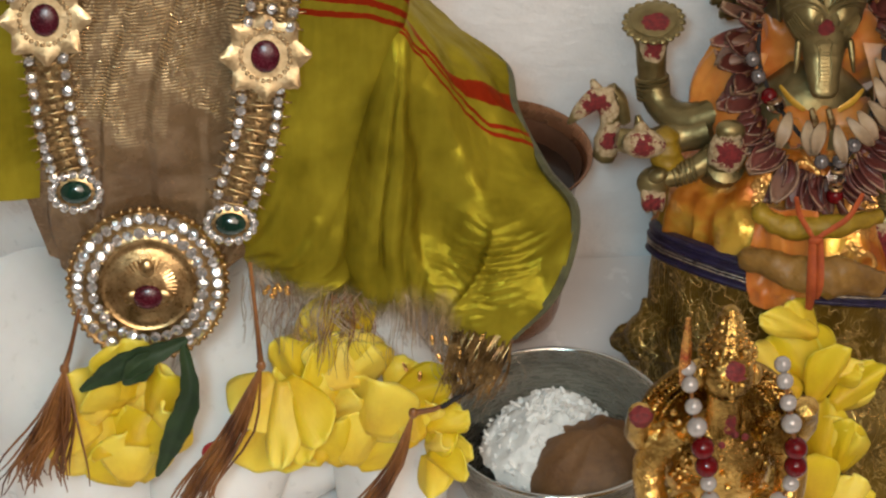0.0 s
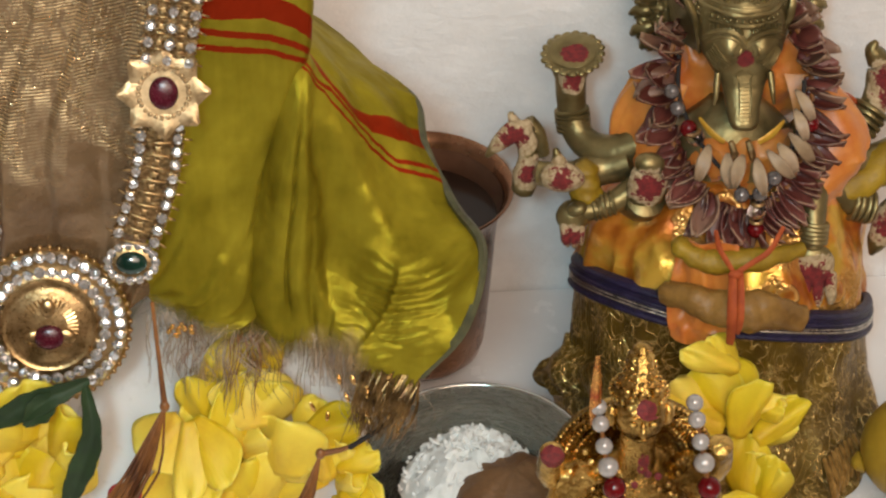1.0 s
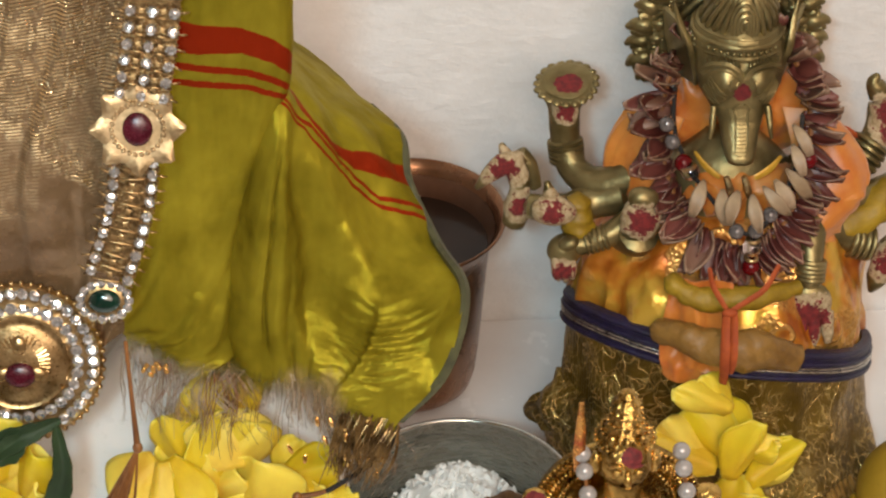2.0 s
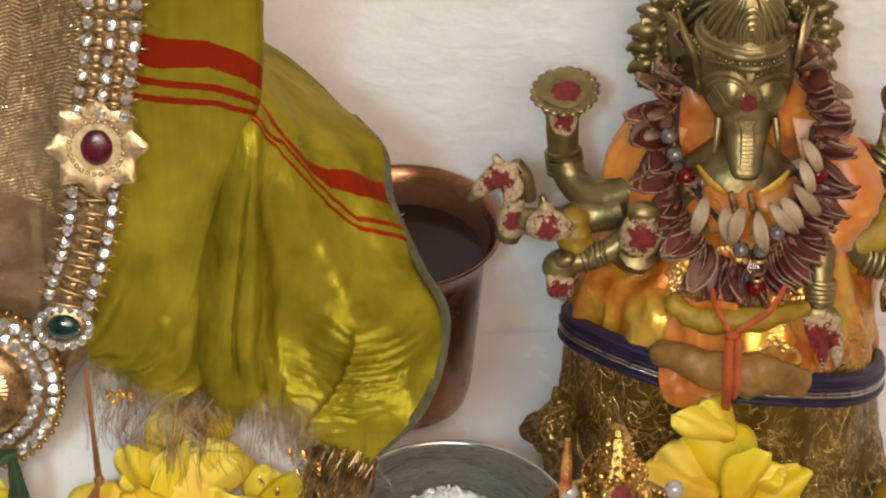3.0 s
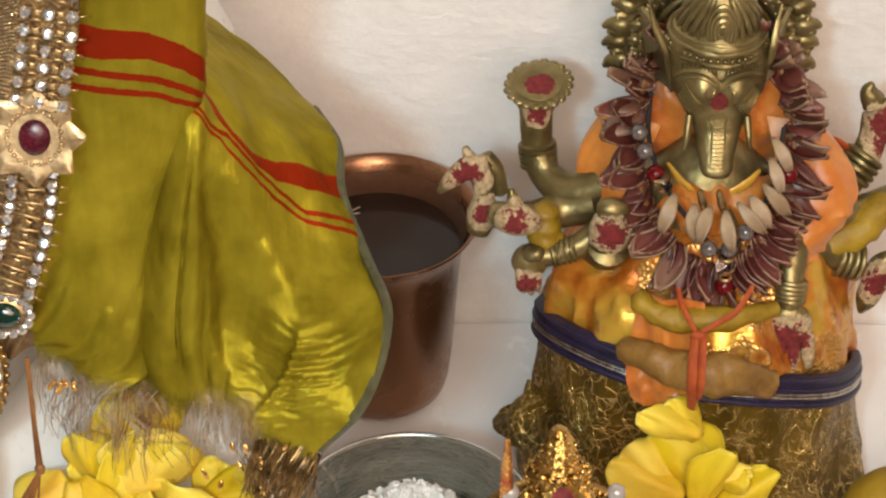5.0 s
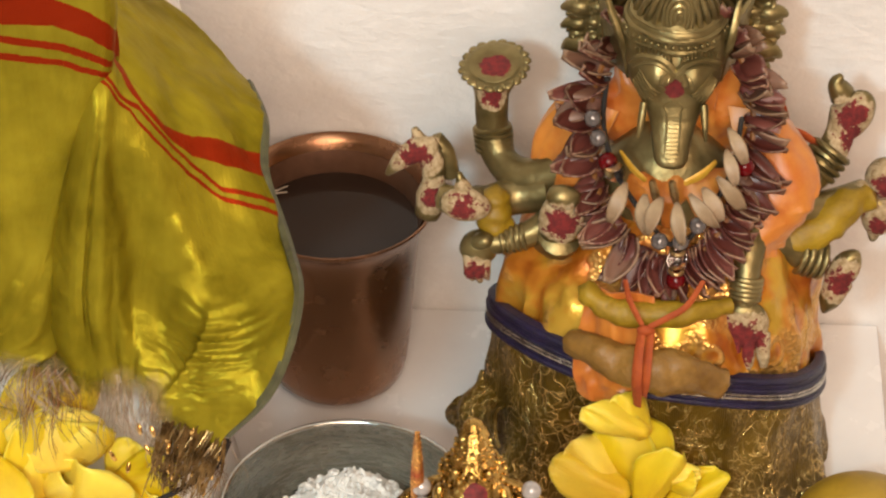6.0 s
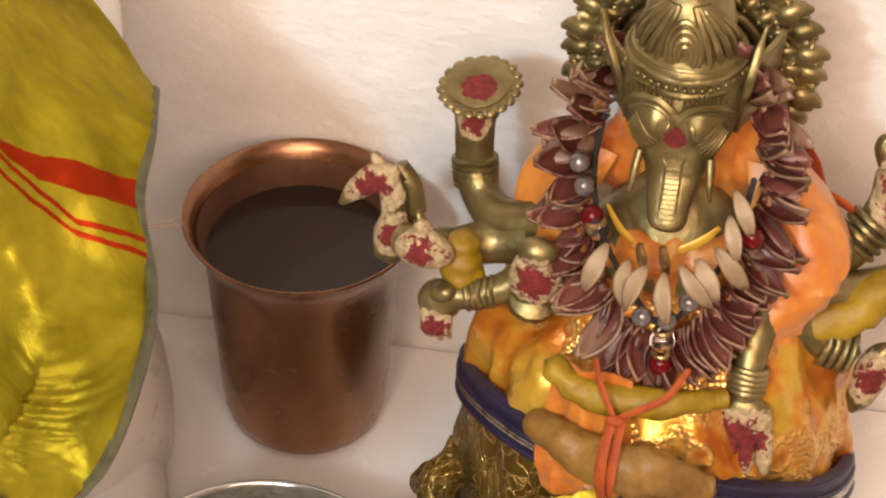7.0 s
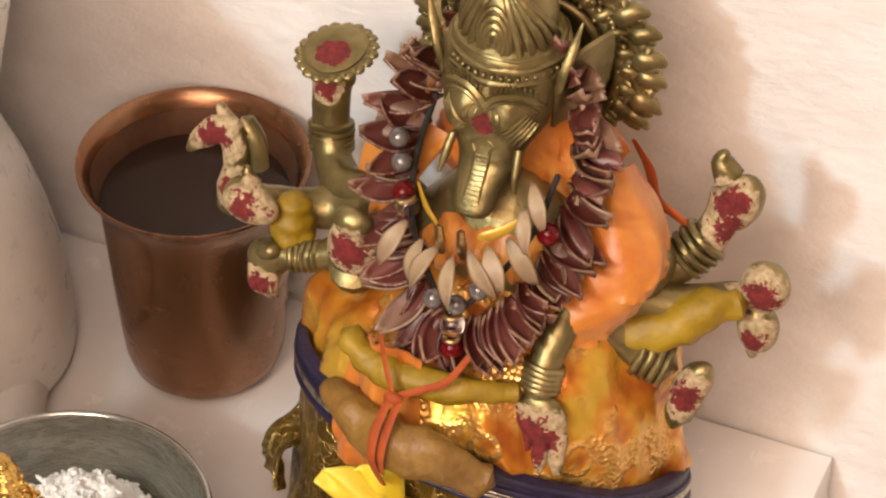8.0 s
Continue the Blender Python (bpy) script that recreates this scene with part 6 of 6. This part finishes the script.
def jewel_necklace():
    neck = thing("jewel_necklace", (-0.257, -0.228, 0.145), "gold necklace of rhinestone strands with rubies, emeralds and round pendant", "necklace")
    face = Vector((0, -0.92, 0.38))

    def strand(points, n, columns, gap):
        line = spline(points, 12)
        half = gap * (columns - 1) / 2 + 0.0016
        bm = bmesh.new()
        rows = []
        for i, q in enumerate(line):
            d = Vector(line[min(i + 1, len(line) - 1)] - line[max(i - 1, 0)]).normalized()
            rows.append([tuple(Vector(q) + d.cross(face).normalized() * half * a - face * 0.0016) for a in (-1, 0, 1)])
        sheet(bm, rows[::4], 14, 40, 0.0006, lambda u, v, p: 0.0006 * math.sin(44 * u) * math.sin(150 * v))
        part("strand_backing", bm, mesh_gold, neck, "woven gold mesh")
        for k in range(n):
            f = k / (n - 1) * (len(line) - 1)
            i = min(int(f), len(line) - 2)
            p = Vector(line[i]) * (1 - (f - i)) + Vector(line[i + 1]) * (f - i)
            d = Vector(line[i + 1] - line[i]).normalized()
            side = d.cross(face).normalized()
            for c in range(columns):
                q = p + side * gap * (c - (columns - 1) / 2)
                m = facing(q, face, d)
                alike("stone_link", link_mesh, neck, m)
                alike("rhinestone", stone_mesh, neck, m @ pose(0, 0, 0, rng.uniform(-26, 26), rng.uniform(-26, 26), rng.uniform(0, 45)) @ Matrix.Scale(1.08, 4))
            for c in range(columns - 1):
                mid = p + side * gap * (c - (columns - 2) / 2)
                for step, raise_by in ((0.0020, 0.0002),):
                    alike("link_bar", prong_mesh, neck, facing(mid + d * step + face * raise_by, face, d) @ pose(0, 0, 0, 0, 0, rng.uniform(-6, 6)) @ Matrix.Diagonal((gap / 0.0072, 0.8, 0.8, 1)))
                alike("stone_link", link_mesh, neck, facing(mid - face * 0.0003, face, d) @ pose(0, 0, 0, 0, 0, rng.uniform(-20, 20)) @ Matrix.Scale(0.55, 4))
            for e in (-1, 1):
                q = p + side * e * (gap * (columns - 1) / 2 + 0.0026) + d * rng.uniform(-0.0006, 0.0006)
                alike("link_bar", prong_mesh, neck, facing(q, face, d) @ pose(0, 0, 0, 0, 0, rng.uniform(-25, 25)) @ Matrix.Scale(0.62, 4))

    strand([(-0.2070, -0.2180, 0.338), (-0.2085, -0.2225, 0.305), (-0.2130, -0.2270, 0.277)], 11, 3, 0.0068)
    strand([(-0.2155, -0.2290, 0.259), (-0.2190, -0.2320, 0.236), (-0.2260, -0.2345, 0.213)], 11, 2, 0.0120)
    strand([(-0.2980, -0.2150, 0.345), (-0.2930, -0.2220, 0.312), (-0.2880, -0.2260, 0.292)], 9, 3, 0.0068)
    strand([(-0.2855, -0.2290, 0.274), (-0.2835, -0.2320, 0.245), (-0.2800, -0.2340, 0.225)], 11, 2, 0.0110)

    def flower(c):
        m = facing(c, face) @ Matrix.Scale(1.18, 4)
        bm = bmesh.new()
        for k in range(8):
            t = 2 * math.pi * k / 8
            w = m @ Matrix.Rotation(t, 4, "Z")
            g = [[tuple(w @ Vector((0.0035 * a * (1 - 0.95 * v) * 1.9, 0.0060 + 0.0066 * v, 0.0006 + 0.0008 * v * (1 - a * a)))) for a in (-1, 0, 1)] for v in (0, 0.5, 1)]
            sheet(bm, g, 4, 4, 0.0008)
        bmesh.ops.create_cone(bm, cap_ends=True, segments=32, radius1=0.0082, radius2=0.0074, depth=0.0016, matrix=m)
        for k in range(26):
            t = 2 * math.pi * k / 26
            ell(bm, m @ Vector((0.0068 * math.cos(t), 0.0068 * math.sin(t), 0.0014)), (0.0008, 0.0008, 0.0008), seg=7, rings=5)
        setting = part("flower_setting", bm, light_gold, neck)
        bm = bmesh.new()
        bmesh.ops.create_uvsphere(bm, u_segments=24, v_segments=12, radius=1, matrix=m @ Matrix.Translation((0, 0, 0.0012)) @ Matrix.Diagonal((0.0040, 0.0046, 0.0015, 1)))
        part("ruby", bm, ruby, setting, "dark red oval stone")

    flower((-0.2146, -0.2300, 0.2670))
    flower((-0.2845, -0.2290, 0.2830))

    def green_cluster(c):
        m = facing(c, face)
        bm = bmesh.new()
        bmesh.ops.create_uvsphere(bm, u_segments=24, v_segments=10, radius=1, matrix=m @ Matrix.Diagonal((0.0088, 0.0068, 0.0012, 1)))
        setting = part("stone_setting", bm, pale_gold, neck)
        bm = bmesh.new()
        bmesh.ops.create_uvsphere(bm, u_segments=24, v_segments=12, radius=1, matrix=m @ Matrix.Translation((0, 0, 0.0012)) @ Matrix.Diagonal((0.0052, 0.0040, 0.0022, 1)))
        part("emerald", bm, emerald, setting, "dark green oval stone")
        for k in range(15):
            t = 2 * math.pi * k / 15
            w = m @ Matrix.Translation((0.0078 * math.cos(t), 0.0060 * math.sin(t), 0.0008))
            alike("rhinestone", stone_mesh, neck, w @ Matrix.Scale(0.9, 4))

    green_cluster((-0.2280, -0.2360, 0.2040))
    green_cluster((-0.2785, -0.2355, 0.2190))

    # round pendant: dished gold plate with two rings of stones and an embossed middle
    pm = facing((-0.2570, -0.2320, 0.1760), (0, -0.94, 0.34))
    bm = bmesh.new()
    lathe(bm, [(0.0, -0.0012), (0.0262, -0.0012), (0.0272, 0.0), (0.0262, 0.0012), (0.0240, 0.0006), (0.0170, 0.0004), (0.0160, 0.0012), (0.0150, 0.0006), (0.0128, 0.0012), (0.0060, 0.0026), (0.0, 0.0028)], (0, 0, 0), 64)
    for k in range(40):
        t = 2 * math.pi * k / 40
        a, b = (0.0062, 0.0098)
        tube(bm, [(a * math.cos(t), a * math.sin(t), 0.0022), (b * math.cos(t), b * math.sin(t), 0.0016)], [0.0005], 5, 1)
    for k in range(3):
        t = radians(90 + 120 * k)
        ell(bm, (0.0066 * math.cos(t), 0.0066 * math.sin(t), 0.0026), (0.0034, 0.0026, 0.0012), (0, 0, math.degrees(t)), 12, 8)
    for k in range(54):
        t = 2 * math.pi * k / 54
        ell(bm, (0.0270 * math.cos(t), 0.0270 * math.sin(t), 0.0), (0.0011, 0.0011, 0.0011), seg=6, rings=5)
    bm.transform(pm)
    plate = part("pendant_plate", bm, pale_gold, neck, "round embossed gold pendant")
    bm = bmesh.new()
    bmesh.ops.create_uvsphere(bm, u_segments=20, v_segments=10, radius=1, matrix=pm @ Matrix.Translation((0.0, -0.0035, 0.0030)) @ Matrix.Diagonal((0.0052, 0.0044, 0.0020, 1)))
    part("ruby", bm, ruby, plate, "dark red oval stone")
    for r, n in ((0.0238, 38), (0.0188, 30)):
        for k in range(n):
            t = 2 * math.pi * k / n
            alike("rhinestone", stone_mesh, plate, pm @ Matrix.Translation((r * math.cos(t), r * math.sin(t), 0.0008)) @ pose(0, 0, 0, rng.uniform(-26, 26), rng.uniform(-26, 26), rng.uniform(0, 45)) @ Matrix.Scale(1.22, 4))
    return neck


jewel_necklace()


def tassel(name, cord, tail, count, spread, label):
    """A knotted cord that opens into a brush of brown threads."""
    t = thing(name, cord[-1], label, "tassel", "brown tassels")
    bm = bmesh.new()
    tube(bm, cord, [0.0007, 0.0008, 0.0012], 8)
    part("cord", bm, thread_brown, t)
    bm = bmesh.new()
    ell(bm, cord[-1], (0.0017, 0.0016, 0.0022))
    part("knot", bm, thread_brown, t)
    bm = bmesh.new()
    a, b = np.array(cord[-1]), np.array(tail)
    for _ in range(count):
        end = b + np.array((rng.gauss(0, spread), rng.gauss(0, spread * 0.5), rng.gauss(0, spread * 0.4)))
        mid = a * 0.55 + end * 0.45 + np.array((rng.gauss(0.002, spread * 0.25), -0.003, 0.002))
        low = a * 0.2 + end * 0.8 + np.array((rng.gauss(-0.0015, spread * 0.25), -0.002, 0.0))
        tube(bm, [a, mid, low, end], [0.0004, 0.0005, 0.0004, 0.0002], 5, 3)
    part("brush", bm, thread_brown, t, kind="stuff")
    return t


tassel("tassel", [(-0.280, -0.2440, 0.176), (-0.283, -0.2490, 0.165), (-0.286, -0.2500, 0.155)], (-0.297, -0.2640, 0.119), 60, 0.0065, "brown silk tassel hanging from the necklace")
tassel("tassel", [(-0.222, -0.2400, 0.190), (-0.2205, -0.2480, 0.170), (-0.2195, -0.2520, 0.155)], (-0.246, -0.2640, 0.102), 40, 0.0034, "brown silk tassel ending above the lap")
tassel("tassel", [(-0.146, -0.2450, 0.136), (-0.158, -0.2530, 0.1345), (-0.168, -0.2560, 0.1345)], (-0.186, -0.2660, 0.092), 40, 0.0028, "dark brown tassel at the shawl corner")
bm = bmesh.new()
tube(bm, [(-0.134, -0.2420, 0.152), (-0.138, -0.2440, 0.143), (-0.146, -0.2455, 0.1365), (-0.158, -0.2540, 0.1350)], [0.0011, 0.0010, 0.0009, 0.0009], 8)
solid("dark_cord", bm, cord_black, (-0.134, -0.242, 0.152), "dark cord running from the shawl corner to a tassel", "cord")
bm = bmesh.new()
ell(bm, (-0.2355, -0.2400, 0.1060), (0.0060, 0.0026, 0.0058), (10, 0, 0))
solid("vermilion_dab", bm, vermilion, (-0.2355, -0.240, 0.106), "round dab of dark red paste on white marble", "paste")


# ---------------------------------------------------------------- flowers in the lap
spread_rose("yellow_rose", "wide open yellow rose lying in the white lap", [(-0.1937, -0.2220, 0.1416, 0, 0.90, 0.55),
    (-0.1891, -0.2320, 0.1284, -4, 1.08, 0.78),
    (-0.2038, -0.2290, 0.1266, -20, 0.55, 0.75),
    (-0.2134, -0.2360, 0.1359, 180, 0.55, 1.25),
    (-0.1973, -0.2340, 0.1171, -12, 0.62, 0.62),
    (-0.1799, -0.2380, 0.1107, 10, 0.95, 0.82),
    (-0.1977, -0.2360, 0.0985, -8, 0.60, 0.85),
    (-0.1886, -0.2370, 0.0966, 14, 0.70, 0.82),
    (-0.1726, -0.2300, 0.1207, 70, 0.55, 0.75),
    (-0.1619, -0.2330, 0.1084, 60, 0.55, 0.72),
    (-0.1614, -0.2340, 0.0971, 95, 0.50, 0.68),
    (-0.1639, -0.2370, 0.1082, -30, 0.45, 0.50)])
spread_rose("yellow_rose", "yellow rose with green leaves under the pendant", [(-0.2660, -0.2480, 0.1400, -6, 0.95, 0.95), (-0.2740, -0.2490, 0.1330, -40, 0.70, 0.80), (-0.2580, -0.2490, 0.1340, 30, 0.60, 0.80),
    (-0.2640, -0.2520, 0.1230, 4, 0.95, 0.85), (-0.2750, -0.2520, 0.1180, -20, 0.80, 0.85), (-0.2560, -0.2520, 0.1180, 18, 0.60, 0.80), (-0.2660, -0.2540, 0.1080, 0, 0.90, 0.80)])
extra = thing("loose_petal", (-0.217, -0.236, 0.116), "loose yellow rose petal lying in the lap", "petal")
place_petals(extra, [((-0.2170, -0.2360, 0.1160), (-0.1, -0.4, -1), (0, -1, 0.4), 0.9, 2)])
green_leaf("rose_leaf", [(-0.2440, -0.2500, 0.1660), (-0.2559, -0.2540, 0.1632), (-0.2685, -0.2540, 0.1572), (-0.2810, -0.2540, 0.1485)], 0.0038, "dark green rose leaf above a yellow rose")
green_leaf("rose_leaf", [(-0.2453, -0.2520, 0.1650), (-0.2440, -0.2580, 0.1490), (-0.2500, -0.2600, 0.1314), (-0.2567, -0.2590, 0.1130)], 0.0036, "curled dark green rose leaf beside a yellow rose")
green_leaf("rose_leaf", [(-0.2530, -0.2520, 0.1640), (-0.2600, -0.2560, 0.1600), (-0.2660, -0.2580, 0.1540)], 0.0038, "small dark green rose leaf below the pendant")


# ---------------------------------------------------------------- small gilt statue
def gilt_statue():
    bm = bmesh.new()
    cx, cy = -0.0600, -0.2530
    lathe(bm, [(0.0, 0.0), (0.032, 0.0), (0.033, 0.006), (0.028, 0.012), (0.030, 0.020), (0.026, 0.028), (0.0, 0.030)], (cx, cy, 0), 40, 1, 0.7)
    ell(bm, (cx, cy, 0.052), (0.030, 0.020, 0.030), seg=28, rings=18)
    ell(bm, (cx, cy + 0.002, 0.100), (0.019, 0.014, 0.030), seg=28, rings=18)
    ell(bm, (cx, cy - 0.004, 0.1480), (0.0092, 0.0090, 0.0105), seg=22, rings=14)
    lathe(bm, [(0.0070, 0.122), (0.0062, 0.132), (0.0064, 0.142)], (cx, cy - 0.002, 0), 20)
    tube(bm, [(cx, cy - 0.0128, 0.1500), (cx, cy - 0.0142, 0.1465), (cx, cy - 0.0134, 0.1452)], [0.0008, 0.0015, 0.0008], 8)
    ell(bm, (cx, cy - 0.0120, 0.1422), (0.0028, 0.0012, 0.0010), seg=10, rings=6)
    for s in (-1, 1):
        tube(bm, [(cx + s * 0.015, cy, 0.120), (cx + s * 0.025, cy - 0.002, 0.106), (cx + s * 0.022, cy - 0.012, 0.092), (cx + s * 0.012, cy - 0.017, 0.100)], [0.0068, 0.0060, 0.0054, 0.0048], 12)
        tube(bm, [(cx + s * 0.016, cy, 0.118), (cx + s * 0.028, cy + 0.002, 0.116), (cx + s * 0.029, cy - 0.002, 0.130)], [0.0060, 0.0052, 0.0044], 12)
        ell(bm, (cx + s * 0.0096, cy - 0.004, 0.1470), (0.0022, 0.0028, 0.0046))
        ell(bm, (cx + s * 0.0036, cy - 0.0124, 0.1492), (0.0020, 0.0010, 0.0012), (0, s * 8, 0), seg=10, rings=6)
        tube(bm, [(cx + s * 0.0012, cy - 0.0128, 0.1516), (cx + s * 0.0038, cy - 0.0126, 0.1524), (cx + s * 0.0062, cy - 0.0110, 0.1514)], [0.0004, 0.0006, 0.0003], 6)
    # arch behind, ribbed
    for r, w in ((0.0262, 0.0026), (0.0222, 0.0018), (0.0188, 0.0014)):
        tube(bm, [(cx + r * math.sin(t), cy + 0.012, 0.112 + r * 1.05 * math.cos(t)) for t in np.linspace(radians(-135), radians(135), 26)], [w], 8, 1)
    for r, w, count in ((0.0286, 0.0013, 70), (0.0243, 0.0010, 62), (0.0206, 0.0009, 54)):
        for k in range(count):
            t = radians(-135 + 270 * k / (count - 1))
            ell(bm, (cx + r * math.sin(t), cy + 0.0095, 0.112 + r * 1.04 * math.cos(t)), (w, w, w), seg=7, rings=5)
    for k in range(34):
        t = radians(-130 + 260 * k / 33)
        tube(bm, [(cx + q * math.sin(t + 0.06 * f), cy + 0.0100, 0.112 + q * 1.04 * math.cos(t + 0.06 * f)) for f, q in ((-1, 0.0248), (1, 0.0278))], [0.0006], 5, 1)
    ell(bm, (cx, cy + 0.0145, 0.112), (0.0255, 0.0022, 0.0268), seg=32, rings=10)
    crown = [(0.0086, 0.1535), (0.0094, 0.1545), (0.0080, 0.1558), (0.0074, 0.1576), (0.0058, 0.1596), (0.0050, 0.1610), (0.0058, 0.1620), (0.0048, 0.1632), (0.0042, 0.1646), (0.0052, 0.1656), (0.0042, 0.1668), (0.0036, 0.1680), (0.0046, 0.1690), (0.0036, 0.1702), (0.0024, 0.1710), (0.0031, 0.1722), (0.0020, 0.1736), (0.0, 0.1744)]
    lathe(bm, crown, (cx, cy, 0), 48, wave=0.05, count=10)
    for z, r, w, count in ((0.1545, 0.0098, 0.0009, 26), (0.1578, 0.0078, 0.0008, 20), (0.1620, 0.0059, 0.0007, 16), (0.1656, 0.0053, 0.0006, 14)):
        for k in range(count):
            t = 2 * math.pi * k / count
            ell(bm, (cx + r * math.sin(t), cy - r * math.cos(t), z), (w, w, w), seg=7, rings=5)
    for s in (-1, 0, 1):
        ell(bm, (cx + s * 0.0048, cy - 0.0080 + 0.0020 * abs(s), 0.1574), (0.0016, 0.0012, 0.0024), seg=10, rings=8)
    for k in range(90):
        t, z = rng.uniform(-1.5, 1.5), rng.uniform(0.075, 0.130)
        ell(bm, (cx + 0.0185 * math.sin(t), cy + 0.002 - 0.0145 * math.cos(t), z), (0.0014, 0.0012, 0.0014), seg=7, rings=5)
    spots = ((cx + 0.001, cy - 0.0120, 0.1550, 0.0038, 1.0), (cx + 0.002, cy - 0.016, 0.1270, 0.0085, 1.0), (cx - 0.029, cy - 0.006, 0.1310, 0.0056, 1.0), (cx + 0.004, cy - 0.018, 0.0930, 0.0060, 1.0))
    n = painted_brass("dabbed_gilt", spots, 0.75, 1.0, (0.17, 0.095, 0.018), (0.80, 0.53, 0.16), 0.09)
    return solid("small_gilt_statue", bm, n, (cx, cy, 0), "small bright gilt statue with ribbed arch, dabbed with vermilion", "statue")


gilt_statue()


def pearl_string():
    neck = thing("pearl_string", (-0.06, -0.275, 0.08), "string of white pearls and red beads on the gilt statue", "necklace")
    line = [(-0.0750, -0.2600, 0.1560), (-0.0740, -0.2680, 0.1480), (-0.0722, -0.2730, 0.1380), (-0.0698, -0.2755, 0.1290), (-0.0680, -0.2765, 0.1200), (-0.0670, -0.2770, 0.1110), (-0.0650, -0.2775, 0.1010), (-0.0612, -0.2780, 0.0930)]
    other = [(-0.0425, -0.2600, 0.1560), (-0.0415, -0.2680, 0.1480), (-0.0398, -0.2730, 0.1380), (-0.0380, -0.2755, 0.1290), (-0.0378, -0.2765, 0.1200), (-0.0400, -0.2770, 0.1110), (-0.0460, -0.2775, 0.1010), (-0.0540, -0.2780, 0.0930)]
    for side in (line, other):
        bm = bmesh.new()
        tube(bm, side, [0.0007], 6)
        part("string", bm, thread_brown, neck)
        pts = spline(side, 6)
        length, want, k = 0.0, 0.0, 0
        sizes = [pearl_mesh, pearl_mesh, pearl_mesh, big_pearl_mesh, red_mesh, red_mesh, pearl_mesh, big_pearl_mesh, pearl_mesh]
        step = [0.0050, 0.0060, 0.0070, 0.0080, 0.0072, 0.0068, 0.0074, 0.0078, 0.0070]
        for a, b in zip(pts, pts[1:]):
            length += float(np.linalg.norm(b - a))
            if length >= want and k < len(sizes):
                alike("red_bead" if sizes[k] is red_mesh else "pearl", sizes[k], neck, Matrix.Translation(b) @ Matrix.Scale(1.22 if sizes[k] is red_mesh else 1.0, 4))
                want, k = length + step[k], k + 1
    return neck


pearl_string()
bm = bmesh.new()
g = [[(-0.0760 + 0.0021 * a * w, -0.2620 - 0.001 * (1 - a * a), z) for a in (-1, 0, 1)] for w, z in ((0.5, 0.148), (0.8, 0.156), (0.6, 0.166), (0.10, 0.1775))]
sheet(bm, g, 6, 10, 0.0012)
solid("red_leaf_ornament", bm, surface("red_gilt", (0.26, 0.030, 0.010), (0.66, 0.38, 0.09), 110, 0.25, 0.7), (-0.076, -0.262, 0.148), "pointed red and gold leaf ornament beside the gilt statue", "ornament")
